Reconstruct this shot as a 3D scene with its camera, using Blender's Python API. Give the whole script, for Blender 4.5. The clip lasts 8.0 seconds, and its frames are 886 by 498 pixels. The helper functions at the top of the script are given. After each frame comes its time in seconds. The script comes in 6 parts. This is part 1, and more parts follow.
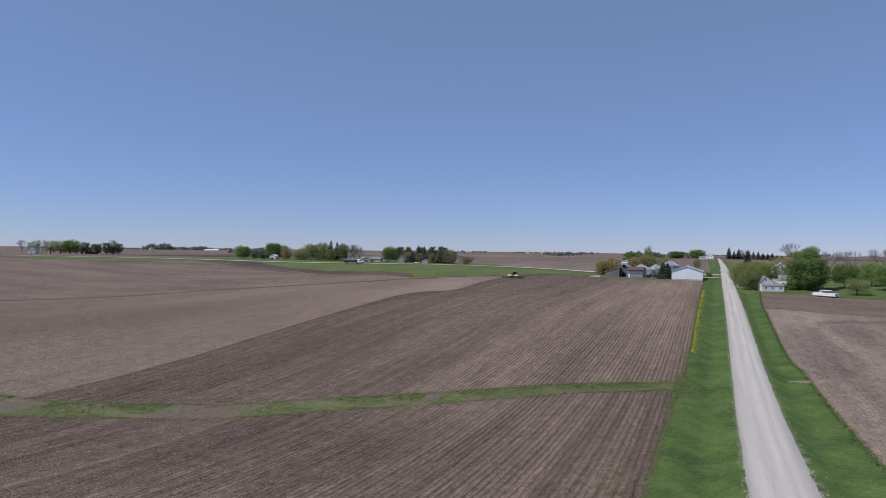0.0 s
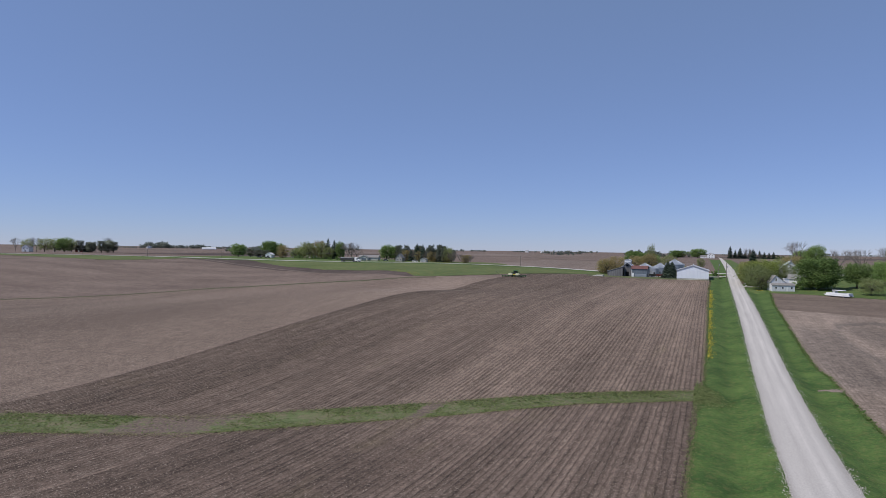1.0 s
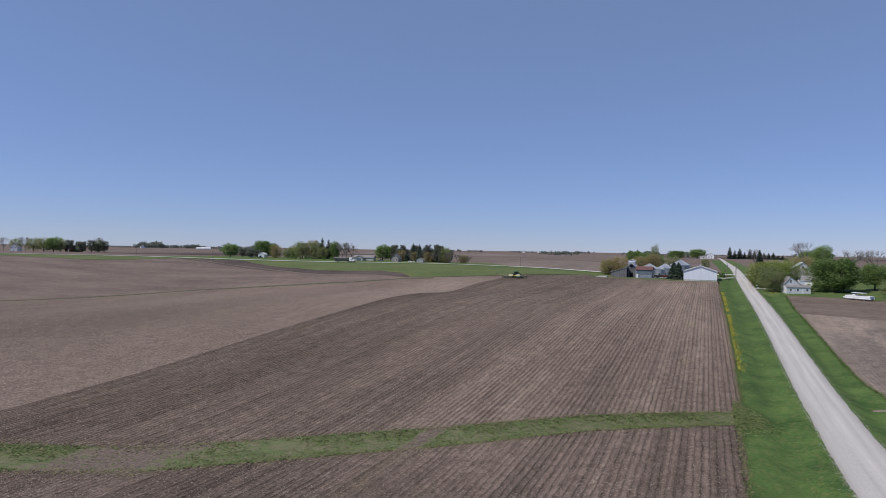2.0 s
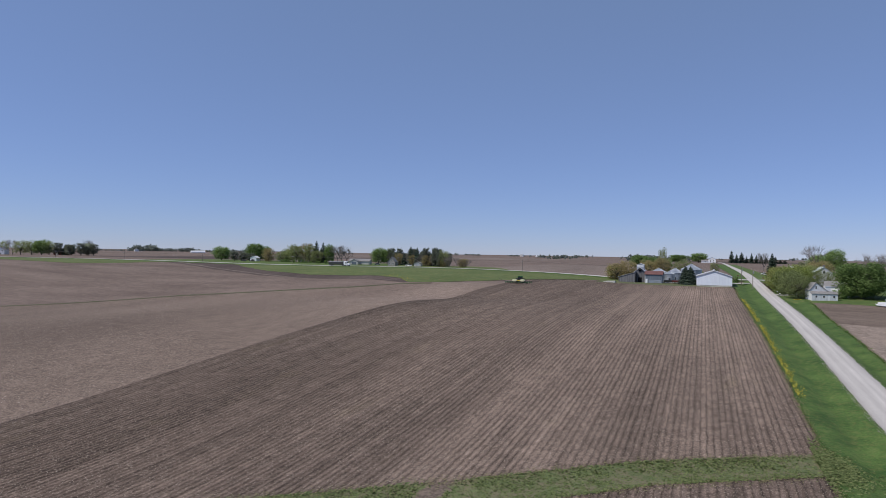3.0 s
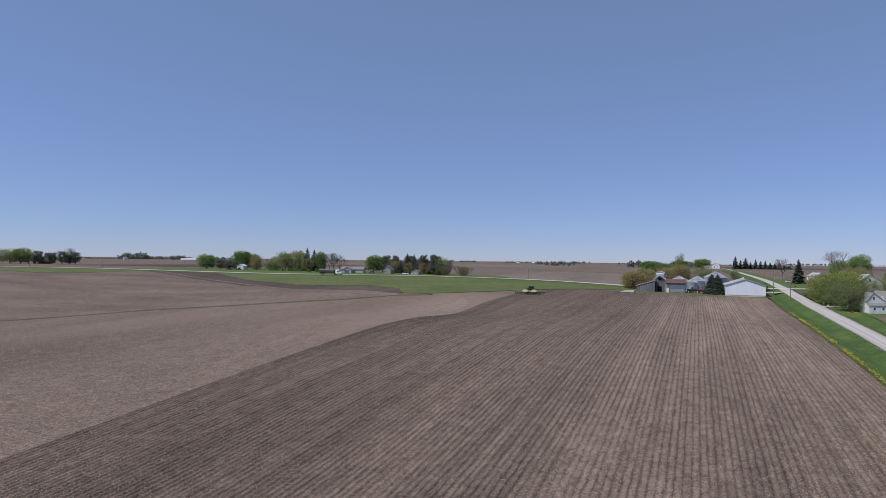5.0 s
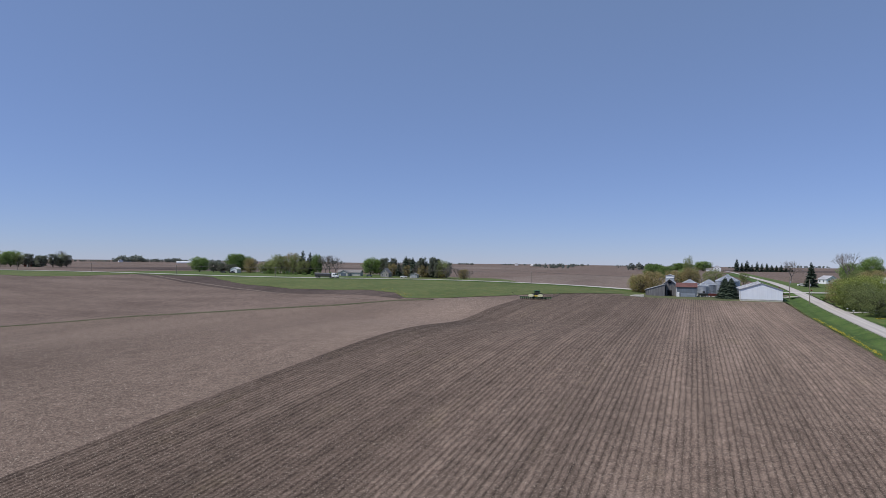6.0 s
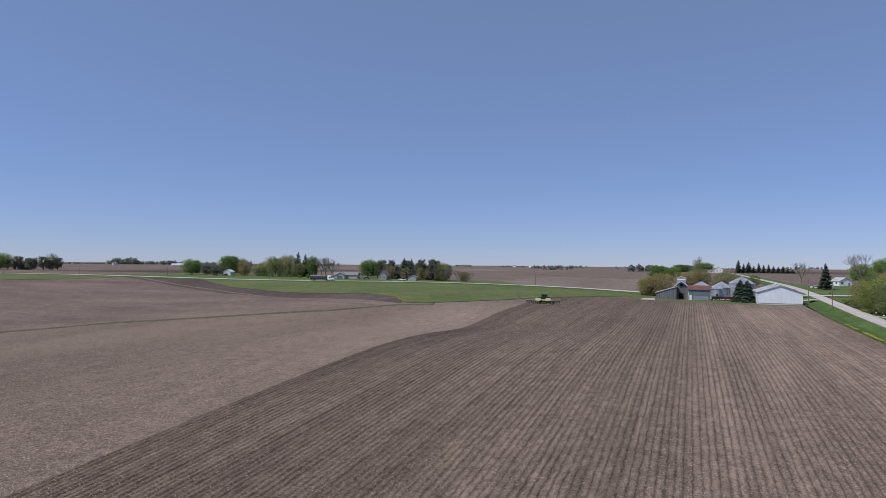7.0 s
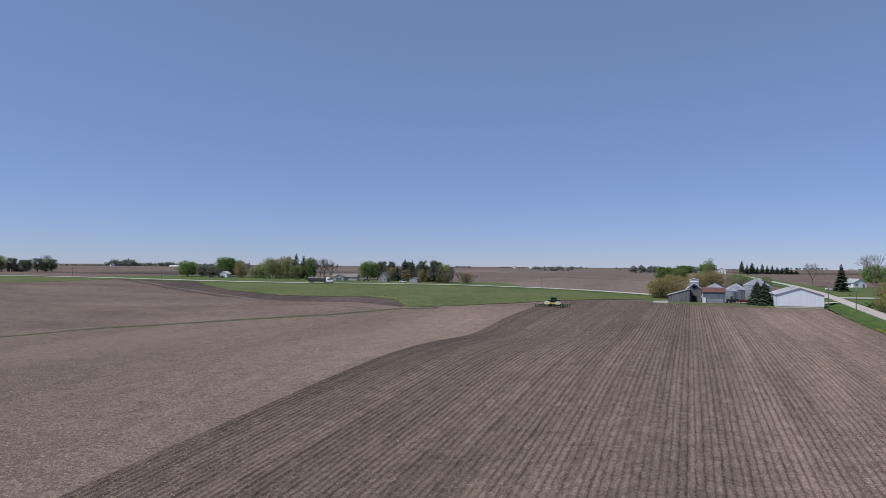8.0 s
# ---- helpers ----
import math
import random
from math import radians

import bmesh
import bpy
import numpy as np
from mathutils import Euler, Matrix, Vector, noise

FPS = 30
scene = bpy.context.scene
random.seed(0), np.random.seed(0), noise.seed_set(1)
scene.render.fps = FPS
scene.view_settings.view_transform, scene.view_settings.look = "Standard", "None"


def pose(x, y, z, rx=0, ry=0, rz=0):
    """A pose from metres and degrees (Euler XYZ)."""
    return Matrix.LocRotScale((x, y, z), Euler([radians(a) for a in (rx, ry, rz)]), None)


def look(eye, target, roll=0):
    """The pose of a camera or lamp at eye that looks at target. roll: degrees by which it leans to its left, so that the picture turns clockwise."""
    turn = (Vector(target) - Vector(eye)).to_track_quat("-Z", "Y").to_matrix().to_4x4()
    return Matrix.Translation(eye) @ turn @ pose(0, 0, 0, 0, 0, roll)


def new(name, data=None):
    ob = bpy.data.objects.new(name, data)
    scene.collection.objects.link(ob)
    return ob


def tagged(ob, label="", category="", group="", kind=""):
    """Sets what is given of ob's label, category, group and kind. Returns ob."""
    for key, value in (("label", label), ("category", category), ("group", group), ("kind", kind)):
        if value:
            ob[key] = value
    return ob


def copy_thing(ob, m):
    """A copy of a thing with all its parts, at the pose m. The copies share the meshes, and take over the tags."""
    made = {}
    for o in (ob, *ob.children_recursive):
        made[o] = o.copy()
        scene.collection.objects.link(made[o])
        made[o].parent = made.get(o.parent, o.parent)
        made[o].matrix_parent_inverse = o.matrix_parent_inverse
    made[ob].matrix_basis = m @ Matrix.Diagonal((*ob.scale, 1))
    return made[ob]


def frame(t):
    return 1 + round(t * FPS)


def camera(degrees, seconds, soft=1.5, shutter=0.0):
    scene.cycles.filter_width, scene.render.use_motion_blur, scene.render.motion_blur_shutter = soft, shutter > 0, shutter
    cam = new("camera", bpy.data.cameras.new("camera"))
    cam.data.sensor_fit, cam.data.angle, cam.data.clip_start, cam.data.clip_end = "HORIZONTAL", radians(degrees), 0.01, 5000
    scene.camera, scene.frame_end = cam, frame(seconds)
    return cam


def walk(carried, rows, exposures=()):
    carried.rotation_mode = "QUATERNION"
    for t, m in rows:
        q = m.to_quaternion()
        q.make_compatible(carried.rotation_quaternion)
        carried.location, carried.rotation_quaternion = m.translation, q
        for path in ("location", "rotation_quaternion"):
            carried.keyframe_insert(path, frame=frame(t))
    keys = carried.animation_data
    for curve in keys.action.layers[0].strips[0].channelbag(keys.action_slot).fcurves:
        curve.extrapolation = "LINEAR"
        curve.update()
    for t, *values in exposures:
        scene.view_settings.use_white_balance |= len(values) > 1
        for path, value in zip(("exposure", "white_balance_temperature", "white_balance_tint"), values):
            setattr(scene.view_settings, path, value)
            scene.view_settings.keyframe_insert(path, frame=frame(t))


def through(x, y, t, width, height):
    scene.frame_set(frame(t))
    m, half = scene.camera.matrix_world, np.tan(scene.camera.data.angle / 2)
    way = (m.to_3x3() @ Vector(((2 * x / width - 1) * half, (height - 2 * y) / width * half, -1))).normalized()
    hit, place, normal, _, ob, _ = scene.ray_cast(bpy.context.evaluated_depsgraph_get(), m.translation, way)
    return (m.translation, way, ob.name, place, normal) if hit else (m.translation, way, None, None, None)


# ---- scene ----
# camera: a level drone flight beside the gravel road
cam = camera(72.0, 8.0, soft=0.7)
PATH = [
    (0.0, -0.00, 0.00, 26.00, 90.091, -0.690, 23.805),
    (0.5, -1.23, 3.25, 25.69, 90.043, -0.810, 23.649),
    (1.0, -3.56, 8.52, 25.56, 89.994, -0.781, 23.713),
    (1.5, -6.09, 13.72, 25.52, 89.954, -0.799, 23.557),
    (3.0, -16.98, 35.62, 25.16, 90.374, -0.918, 23.117),
    (3.5, -20.85, 42.84, 25.25, 90.568, -0.897, 22.967),
    (4.0, -24.49, 49.38, 25.33, 90.725, -0.840, 22.864),
    (4.5, -27.91, 55.61, 25.40, 90.867, -0.728, 22.750),
    (6.0, -37.36, 72.64, 25.71, 91.243, -0.649, 22.395),
    (6.5, -40.49, 78.33, 25.75, 91.326, -0.560, 22.260),
    (7.0, -43.87, 84.28, 25.79, 91.419, -0.543, 22.142),
    (7.5, -47.13, 89.73, 25.84, 91.527, -0.528, 22.082),
    (8.0, -49.51, 93.73, 25.97, 91.525, -0.467, 22.073),
]
walk(cam, [(t, pose(x, y, z, rx, ry, rz)) for t, x, y, z, rx, ry, rz in PATH], exposures=((0.0, 0.0), (8.0, 0.0)))

# ---- light: clear spring afternoon, sun high from the south-west ----
SUN_TO = Vector((-0.68, -0.58, 1.30)).normalized()
world = bpy.data.worlds.new("sky")
scene.world = world
world.use_nodes = True
wn = world.node_tree
sky = wn.nodes.new("ShaderNodeTexSky")
sky.sky_type = "NISHITA"
sky.sun_disc = False
sky.sun_elevation = math.asin(SUN_TO.z)
sky.sun_rotation = math.atan2(SUN_TO.x, SUN_TO.y)
sky.altitude = 1500
sky.air_density = 1.0
sky.dust_density = 0.0
sky.ozone_density = 3.0
tint = wn.nodes.new("ShaderNodeMix")
tint.data_type, tint.blend_type = "RGBA", "MULTIPLY"
tint.inputs[0].default_value = 1.0
tint.inputs[7].default_value = (0.437, 0.457, 0.717, 1)
haze = wn.nodes.new("ShaderNodeMix")
haze.data_type, haze.blend_type = "RGBA", "ADD"
haze.inputs[0].default_value = 1.0
haze.inputs[7].default_value = (1.26, 1.81, 2.50, 1)
wn.links.new(sky.outputs[0], tint.inputs[6])
wn.links.new(tint.outputs[2], haze.inputs[6])
wn.links.new(haze.outputs[2], wn.nodes["Background"].inputs[0])
wn.nodes["Background"].inputs[1].default_value = 0.088
sun_data = bpy.data.lights.new("sun", "SUN")
sun_data.energy = 3.85
sun_data.angle = radians(0.53)
sun_data.color = (1.0, 0.945, 0.885)
sun = new("sun", sun_data)
sun.matrix_world = look(SUN_TO * 500, (0, 0, 0))


# ---- materials ----
def material(name, base, rough=0.9, metal=0.0, spec=0.3):
    m = bpy.data.materials.new(name)
    m.use_nodes = True
    b = m.node_tree.nodes["Principled BSDF"]
    b.inputs["Base Color"].default_value = (*base, 1)
    b.inputs["Roughness"].default_value = rough
    b.inputs["Metallic"].default_value = metal
    b.inputs["Specular IOR Level"].default_value = spec
    return m, m.node_tree, b


def coords(nt, scale=(1, 1, 1)):
    g = nt.nodes.new("ShaderNodeNewGeometry")
    mp = nt.nodes.new("ShaderNodeMapping")
    mp.inputs["Scale"].default_value = scale
    nt.links.new(g.outputs["Position"], mp.inputs["Vector"])
    return mp.outputs[0]


def noise_tex(nt, vec, scale, detail=3.0, rough=0.55):
    n = nt.nodes.new("ShaderNodeTexNoise")
    n.inputs["Scale"].default_value = scale
    n.inputs["Detail"].default_value = detail
    n.inputs["Roughness"].default_value = rough
    nt.links.new(vec, n.inputs["Vector"])
    return n.outputs[0]


def ramp(nt, fac, stops):
    r = nt.nodes.new("ShaderNodeValToRGB")
    els = r.color_ramp.elements
    while len(els) < len(stops):
        els.new(0.5)
    for e, (p, c) in zip(els, stops):
        e.position = p
        e.color = (*c, 1)
    nt.links.new(fac, r.inputs[0])
    return r.outputs[0]


def mix(nt, fac, a, b, mode="MIX"):
    m = nt.nodes.new("ShaderNodeMix")
    m.data_type = "RGBA"
    m.blend_type = mode
    for sock, v in ((m.inputs[0], fac), (m.inputs[6], a), (m.inputs[7], b)):
        if isinstance(v, (int, float)):
            sock.default_value = v
        elif isinstance(v, tuple):
            sock.default_value = (*v, 1)
        else:
            nt.links.new(v, sock)
    return m.outputs[2]


def bump(nt, bsdf, height, strength, distance):
    b = nt.nodes.new("ShaderNodeBump")
    b.inputs["Strength"].default_value = strength
    b.inputs["Distance"].default_value = distance
    nt.links.new(height, b.inputs["Height"])
    nt.links.new(b.outputs[0], bsdf.inputs["Normal"])


def grey(v):
    return (v, v, v)


def soil(name, dark, light, residue=0.35, rows=0.0, stretch=0.25, fresh=0.0, drag=0.0):
    """Bare crop ground: broad moisture patches, fine clods, pale bits of last year's stalks, per-row tones, and painted
    furrow shading.
    """
    m, nt, b = material(name, dark, 1.0, 0, 0.1)
    p = coords(nt)
    long = coords(nt, (1, stretch, 1))
    broad = noise_tex(nt, long, 0.018, 4)
    col = ramp(nt, broad, [(0.30, dark), (0.68, light)])
    mid = noise_tex(nt, p, 0.35, 4)
    col = mix(nt, 0.45, col, ramp(nt, mid, [(0.3, grey(0.62)), (0.7, grey(1.25))]), "MULTIPLY")
    if rows:
        sep = nt.nodes.new("ShaderNodeSeparateXYZ")
        nt.links.new(p, sep.inputs[0])

        def sum_of(kind, *values):
            n = nt.nodes.new("ShaderNodeMath")
            n.operation = kind
            for k, v in enumerate(values):
                if isinstance(v, (int, float)):
                    n.inputs[k].default_value = v
                else:
                    nt.links.new(v, n.inputs[k])
            return n.outputs[0]

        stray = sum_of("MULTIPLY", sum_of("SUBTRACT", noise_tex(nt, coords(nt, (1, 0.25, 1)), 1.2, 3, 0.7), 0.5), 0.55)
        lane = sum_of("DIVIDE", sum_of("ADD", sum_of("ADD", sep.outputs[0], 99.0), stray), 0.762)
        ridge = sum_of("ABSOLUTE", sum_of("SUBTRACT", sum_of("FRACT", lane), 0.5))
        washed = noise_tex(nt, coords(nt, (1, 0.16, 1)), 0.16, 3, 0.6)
        furrow_shade = ramp(nt, washed, [(0.34, grey(rows * 0.65)), (0.60, grey(min(1.0, rows * 1.35)))])
        # furrow shading painted in: a dark line down each row, paler either side
        col = mix(nt, furrow_shade, col, ramp(nt, ridge, [(0.03, grey(0.46)), (0.18, grey(0.98)), (0.45, grey(1.14))]), "MULTIPLY")
        weedy = noise_tex(nt, coords(nt, (1, 0.4, 1)), 0.11, 4, 0.65)
        col = mix(nt, ramp(nt, weedy, [(0.60, grey(0)), (0.74, grey(0.45 * rows))]), col, (0.165, 0.132, 0.078))
        each = nt.nodes.new("ShaderNodeTexWhiteNoise")
        each.noise_dimensions = "1D"
        nt.links.new(sum_of("FLOOR", lane), each.inputs["W"])
        col = mix(nt, rows * 0.8, col, ramp(nt, each.outputs["Value"], [(0.0, grey(0.70)), (0.5, grey(1.0)), (1.0, grey(1.22))]), "MULTIPLY")
        line = noise_tex(nt, coords(nt, (1, 0.02, 1)), 0.9, 3, 0.7)
        col = mix(nt, rows * 0.8, col, ramp(nt, line, [(0.34, grey(0.68)), (0.66, grey(1.3))]), "MULTIPLY")
        wide = noise_tex(nt, coords(nt, (1, 0.03, 1)), 0.12, 2)
        col = mix(nt, 0.45, col, ramp(nt, wide, [(0.35, grey(0.70)), (0.65, grey(1.25))]), "MULTIPLY")
        damp = noise_tex(nt, coords(nt, (1, 0.22, 1)), 0.05, 3)
        col = mix(nt, 0.42, col, ramp(nt, damp, [(0.36, grey(0.62)), (0.52, grey(1.1))]), "MULTIPLY")
        lumps = noise_tex(nt, coords(nt, (1, 0.7, 1)), 1.15, 4, 0.8)
        col = mix(nt, 0.8, col, ramp(nt, lumps, [(0.36, grey(0.66)), (0.64, grey(1.30))]), "MULTIPLY")
        # fresh sets a tone slope along x: darker westward, paler eastward
        if fresh:
            eastward = nt.nodes.new("ShaderNodeMapRange")
            eastward.inputs["From Min"].default_value = -99.0
            eastward.inputs["From Max"].default_value = -5.0
            eastward.inputs["To Min"].default_value = 1.0 - fresh
            eastward.inputs["To Max"].default_value = 1.0 + 0.85 * fresh
            nt.links.new(sep.outputs[0], eastward.inputs["Value"])
            col = mix(nt, 1.0, col, eastward.outputs[0], "MULTIPLY")
    if drag:
        pulled = noise_tex(nt, coords(nt, (1, 0.05, 1)), 0.55, 3, 0.6)
        col = mix(nt, drag, col, ramp(nt, pulled, [(0.36, grey(0.72)), (0.64, grey(1.22))]), "MULTIPLY")
        clods = noise_tex(nt, p, 1.9, 4, 0.75)
        col = mix(nt, 0.7, col, ramp(nt, clods, [(0.37, grey(0.50)), (0.62, grey(1.36))]), "MULTIPLY")
    fine = noise_tex(nt, p, 4.0, 4, 0.8)
    col = mix(nt, 0.85, col, ramp(nt, fine, [(0.32, grey(0.42)), (0.64, grey(1.48))]), "MULTIPLY")
    bits = noise_tex(nt, p, 5.5, 2, 0.8)
    flecks = ramp(nt, bits, [(0.59, grey(0)), (0.65, grey(residue))])
    col = mix(nt, flecks, col, (0.46, 0.39, 0.32))
    nt.links.new(col, b.inputs["Base Color"])
    bump(nt, b, fine, 0.5, 0.06)
    return m


def grass(name, dark, light, dry=(0.20, 0.17, 0.07), dryness=0.25, scale=0.25, bare=(0.48, 0.66)):
    m, nt, b = material(name, dark, 0.9, 0, 0.15)
    p = coords(nt)
    broad = noise_tex(nt, p, scale * 0.25, 3)
    col = ramp(nt, broad, [(0.3, dark), (0.7, light)])
    mid = noise_tex(nt, p, scale * 3, 4, 0.7)
    col = mix(nt, 0.6, col, ramp(nt, mid, [(0.3, grey(0.6)), (0.7, grey(1.3))]), "MULTIPLY")
    worn = noise_tex(nt, p, scale * 1.6, 4, 0.7)
    col = mix(nt, ramp(nt, worn, [(bare[0], grey(0)), (bare[1], grey(dryness))]), col, dry)
    fine = noise_tex(nt, p, 5.0, 2, 0.8)
    col = mix(nt, 0.5, col, ramp(nt, fine, [(0.3, grey(0.6)), (0.7, grey(1.3))]), "MULTIPLY")
    nt.links.new(col, b.inputs["Base Color"])
    bump(nt, b, fine, 0.6, 0.1)
    return m


def leaves(name, dark, light, through=0.5):
    m, nt, b = material(name, dark, 0.75, 0, 0.2)
    g = nt.nodes.new("ShaderNodeNewGeometry")
    col = ramp(nt, g.outputs["Random Per Island"], [(0.0, dark), (1.0, light)])
    o = nt.nodes.new("ShaderNodeObjectInfo")
    tone = ramp(nt, o.outputs["Random"], [(0.0, grey(0.82)), (1.0, grey(1.18))])
    col = mix(nt, 1.0, col, tone, "MULTIPLY")
    nt.links.new(col, b.inputs["Base Color"])
    b.inputs["Subsurface Weight"].default_value = 0.0
    tr = nt.nodes.new("ShaderNodeBsdfTranslucent")
    nt.links.new(col, tr.inputs[0])
    ms = nt.nodes.new("ShaderNodeMixShader")
    ms.inputs[0].default_value = through
    out = nt.nodes["Material Output"]
    nt.links.new(b.outputs[0], ms.inputs[1])
    nt.links.new(tr.outputs[0], ms.inputs[2])
    nt.links.new(ms.outputs[0], out.inputs[0])
    return m


def weathered(name, dark, light, across=(9, 9, 0.25), rough=0.8, metal=0.0, amount=1.0):
    """Boards, sheet metal or paint: fine streaks along one way over broad stains."""
    m, nt, b = material(name, light, rough, metal, 0.35)
    streak = noise_tex(nt, coords(nt, across), 1.0, 3, 0.6)
    col = ramp(nt, streak, [(0.3, dark), (0.65, light)])
    broad = noise_tex(nt, coords(nt), 0.35, 3)
    col = mix(nt, 0.35 * amount, col, ramp(nt, broad, [(0.3, grey(0.7)), (0.7, grey(1.15))]), "MULTIPLY")
    nt.links.new(col, b.inputs["Base Color"])
    bump(nt, b, streak, 0.25, 0.03)
    return m


M_SOIL = soil("tilled_soil", (0.116, 0.086, 0.070), (0.184, 0.140, 0.114), 0.6, drag=0.18)
M_SOIL_FAR = soil("far_soil", (0.124, 0.093, 0.078), (0.182, 0.140, 0.118), 0.2, stretch=3.0, drag=0.2)
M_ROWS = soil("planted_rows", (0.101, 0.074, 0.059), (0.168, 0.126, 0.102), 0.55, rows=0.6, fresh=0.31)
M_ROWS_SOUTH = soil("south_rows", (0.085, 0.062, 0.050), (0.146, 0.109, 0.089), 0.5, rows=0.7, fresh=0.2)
M_DARK = soil("dark_damp_soil", (0.062, 0.047, 0.042), (0.118, 0.092, 0.080), 0.10, drag=0.5)
M_PALE = soil("pale_dry_soil", (0.135, 0.106, 0.090), (0.215, 0.173, 0.147), 0.2, drag=0.3)


def knolls(m, spots):
    """Pale eroded crests and dark low ground: middle x, y, radius, tone."""
    nt = m.node_tree
    b = nt.nodes["Principled BSDF"]
    col = b.inputs["Base Color"].links[0].from_socket
    for x, y, r, tone in spots:
        d = nt.nodes.new("ShaderNodeVectorMath")
        d.operation = "DISTANCE"
        d.inputs[1].default_value = (x / r, y / r, 0)
        nt.links.new(coords(nt, (1 / r, 1 / r, 0)), d.inputs[0])
        col = mix(nt, 1.0, col, ramp(nt, d.outputs["Value"], [(0.15, grey(tone)), (1.0, grey(1.0))]), "MULTIPLY")
    nt.links.new(col, b.inputs["Base Color"])


knolls(M_SOIL, [(-115, 240, 110, 1.24), (-215, 105, 110, 0.84)])
knolls(M_SOIL_FAR, [(-125, 260, 120, 1.22)])
knolls(M_ROWS_SOUTH, [(-39, 62, 26, 0.72)])
knolls(M_ROWS, [(-10, 190, 60, 1.16), (-60, 290, 120, 1.20), (-60, 110, 70, 0.92)])
M_EAST = soil("east_field_soil", (0.152, 0.116, 0.094), (0.248, 0.198, 0.164), 0.35, rows=0.2)
M_STAIN = soil("damp_field_soil", (0.152, 0.116, 0.094), (0.248, 0.198, 0.164), 0.35, rows=0.2)


def dampen(m, wet):
    """Greys and darkens a soil by its mesh's own damp amount."""
    nt = m.node_tree
    b = nt.nodes["Principled BSDF"]
    dry = b.inputs["Base Color"].links[0].from_socket
    a = nt.nodes.new("ShaderNodeAttribute")
    a.attribute_name = "damp"
    nt.links.new(mix(nt, a.outputs["Fac"], dry, mix(nt, 1.0, dry, wet, "MULTIPLY")), b.inputs["Base Color"])


dampen(M_STAIN, (0.50, 0.54, 0.58))
M_HEAD = soil("headland_soil", (0.108, 0.082, 0.066), (0.168, 0.130, 0.106), 0.2, stretch=4.0)
M_VERGE = grass("verge_grass", (0.038, 0.080, 0.020), (0.092, 0.150, 0.040), dryness=0.3, scale=0.8)
M_WATERWAY = grass("waterway_grass", (0.082, 0.112, 0.044), (0.128, 0.150, 0.066), (0.165, 0.142, 0.092), 0.8, 0.33, (0.42, 0.60))


def thin_grass(m, spans):
    """Lets the soil show, raggedly, where grass has died out round the given x and half-width."""
    nt = m.node_tree
    b = nt.nodes["Principled BSDF"]
    green = b.inputs["Base Color"].links[0].from_socket
    p = coords(nt)
    sep = nt.nodes.new("ShaderNodeSeparateXYZ")
    nt.links.new(p, sep.inputs[0])

    def calc(kind, u, v):
        n = nt.nodes.new("ShaderNodeMath")
        n.operation = kind
        for k, w in enumerate((u, v)):
            if isinstance(w, (int, float)):
                n.inputs[k].default_value = w
            else:
                nt.links.new(w, n.inputs[k])
        return n.outputs[0]

    away = 9.0
    for x, half in spans:
        away = calc("MINIMUM", away, calc("DIVIDE", calc("ABSOLUTE", calc("SUBTRACT", sep.outputs[0], x), 0.0), half))
    ragged = calc("ADD", away, calc("MULTIPLY", calc("SUBTRACT", noise_tex(nt, p, 0.5, 4, 0.7), 0.5), 3.2))
    clods = noise_tex(nt, p, 3.0, 3, 0.7)
    earth = ramp(nt, clods, [(0.32, (0.070, 0.053, 0.043)), (0.66, (0.190, 0.148, 0.120))])
    nt.links.new(mix(nt, ramp(nt, ragged, [(0.62, grey(1)), (1.0, grey(0))]), green, earth), b.inputs["Base Color"])


GAPS = ((-68.0, 6.5), (-97.0, 4.0), (-40.0, 1.2))
thin_grass(M_WATERWAY, GAPS)
M_HAY = grass("hay_grass", (0.080, 0.110, 0.036), (0.110, 0.138, 0.050), dryness=0.4, scale=0.14)
M_LAWN = grass("lawn_grass", (0.060, 0.100, 0.028), (0.100, 0.145, 0.045), dryness=0.4)
M_YARD = grass("worn_yard_grass", (0.068, 0.092, 0.034), (0.118, 0.138, 0.060), (0.185, 0.155, 0.105), 0.6, 0.3, (0.46, 0.62))
M_TERRACE = grass("terrace_grass", (0.070, 0.078, 0.040), (0.110, 0.105, 0.065), (0.15, 0.12, 0.09), 0.7)


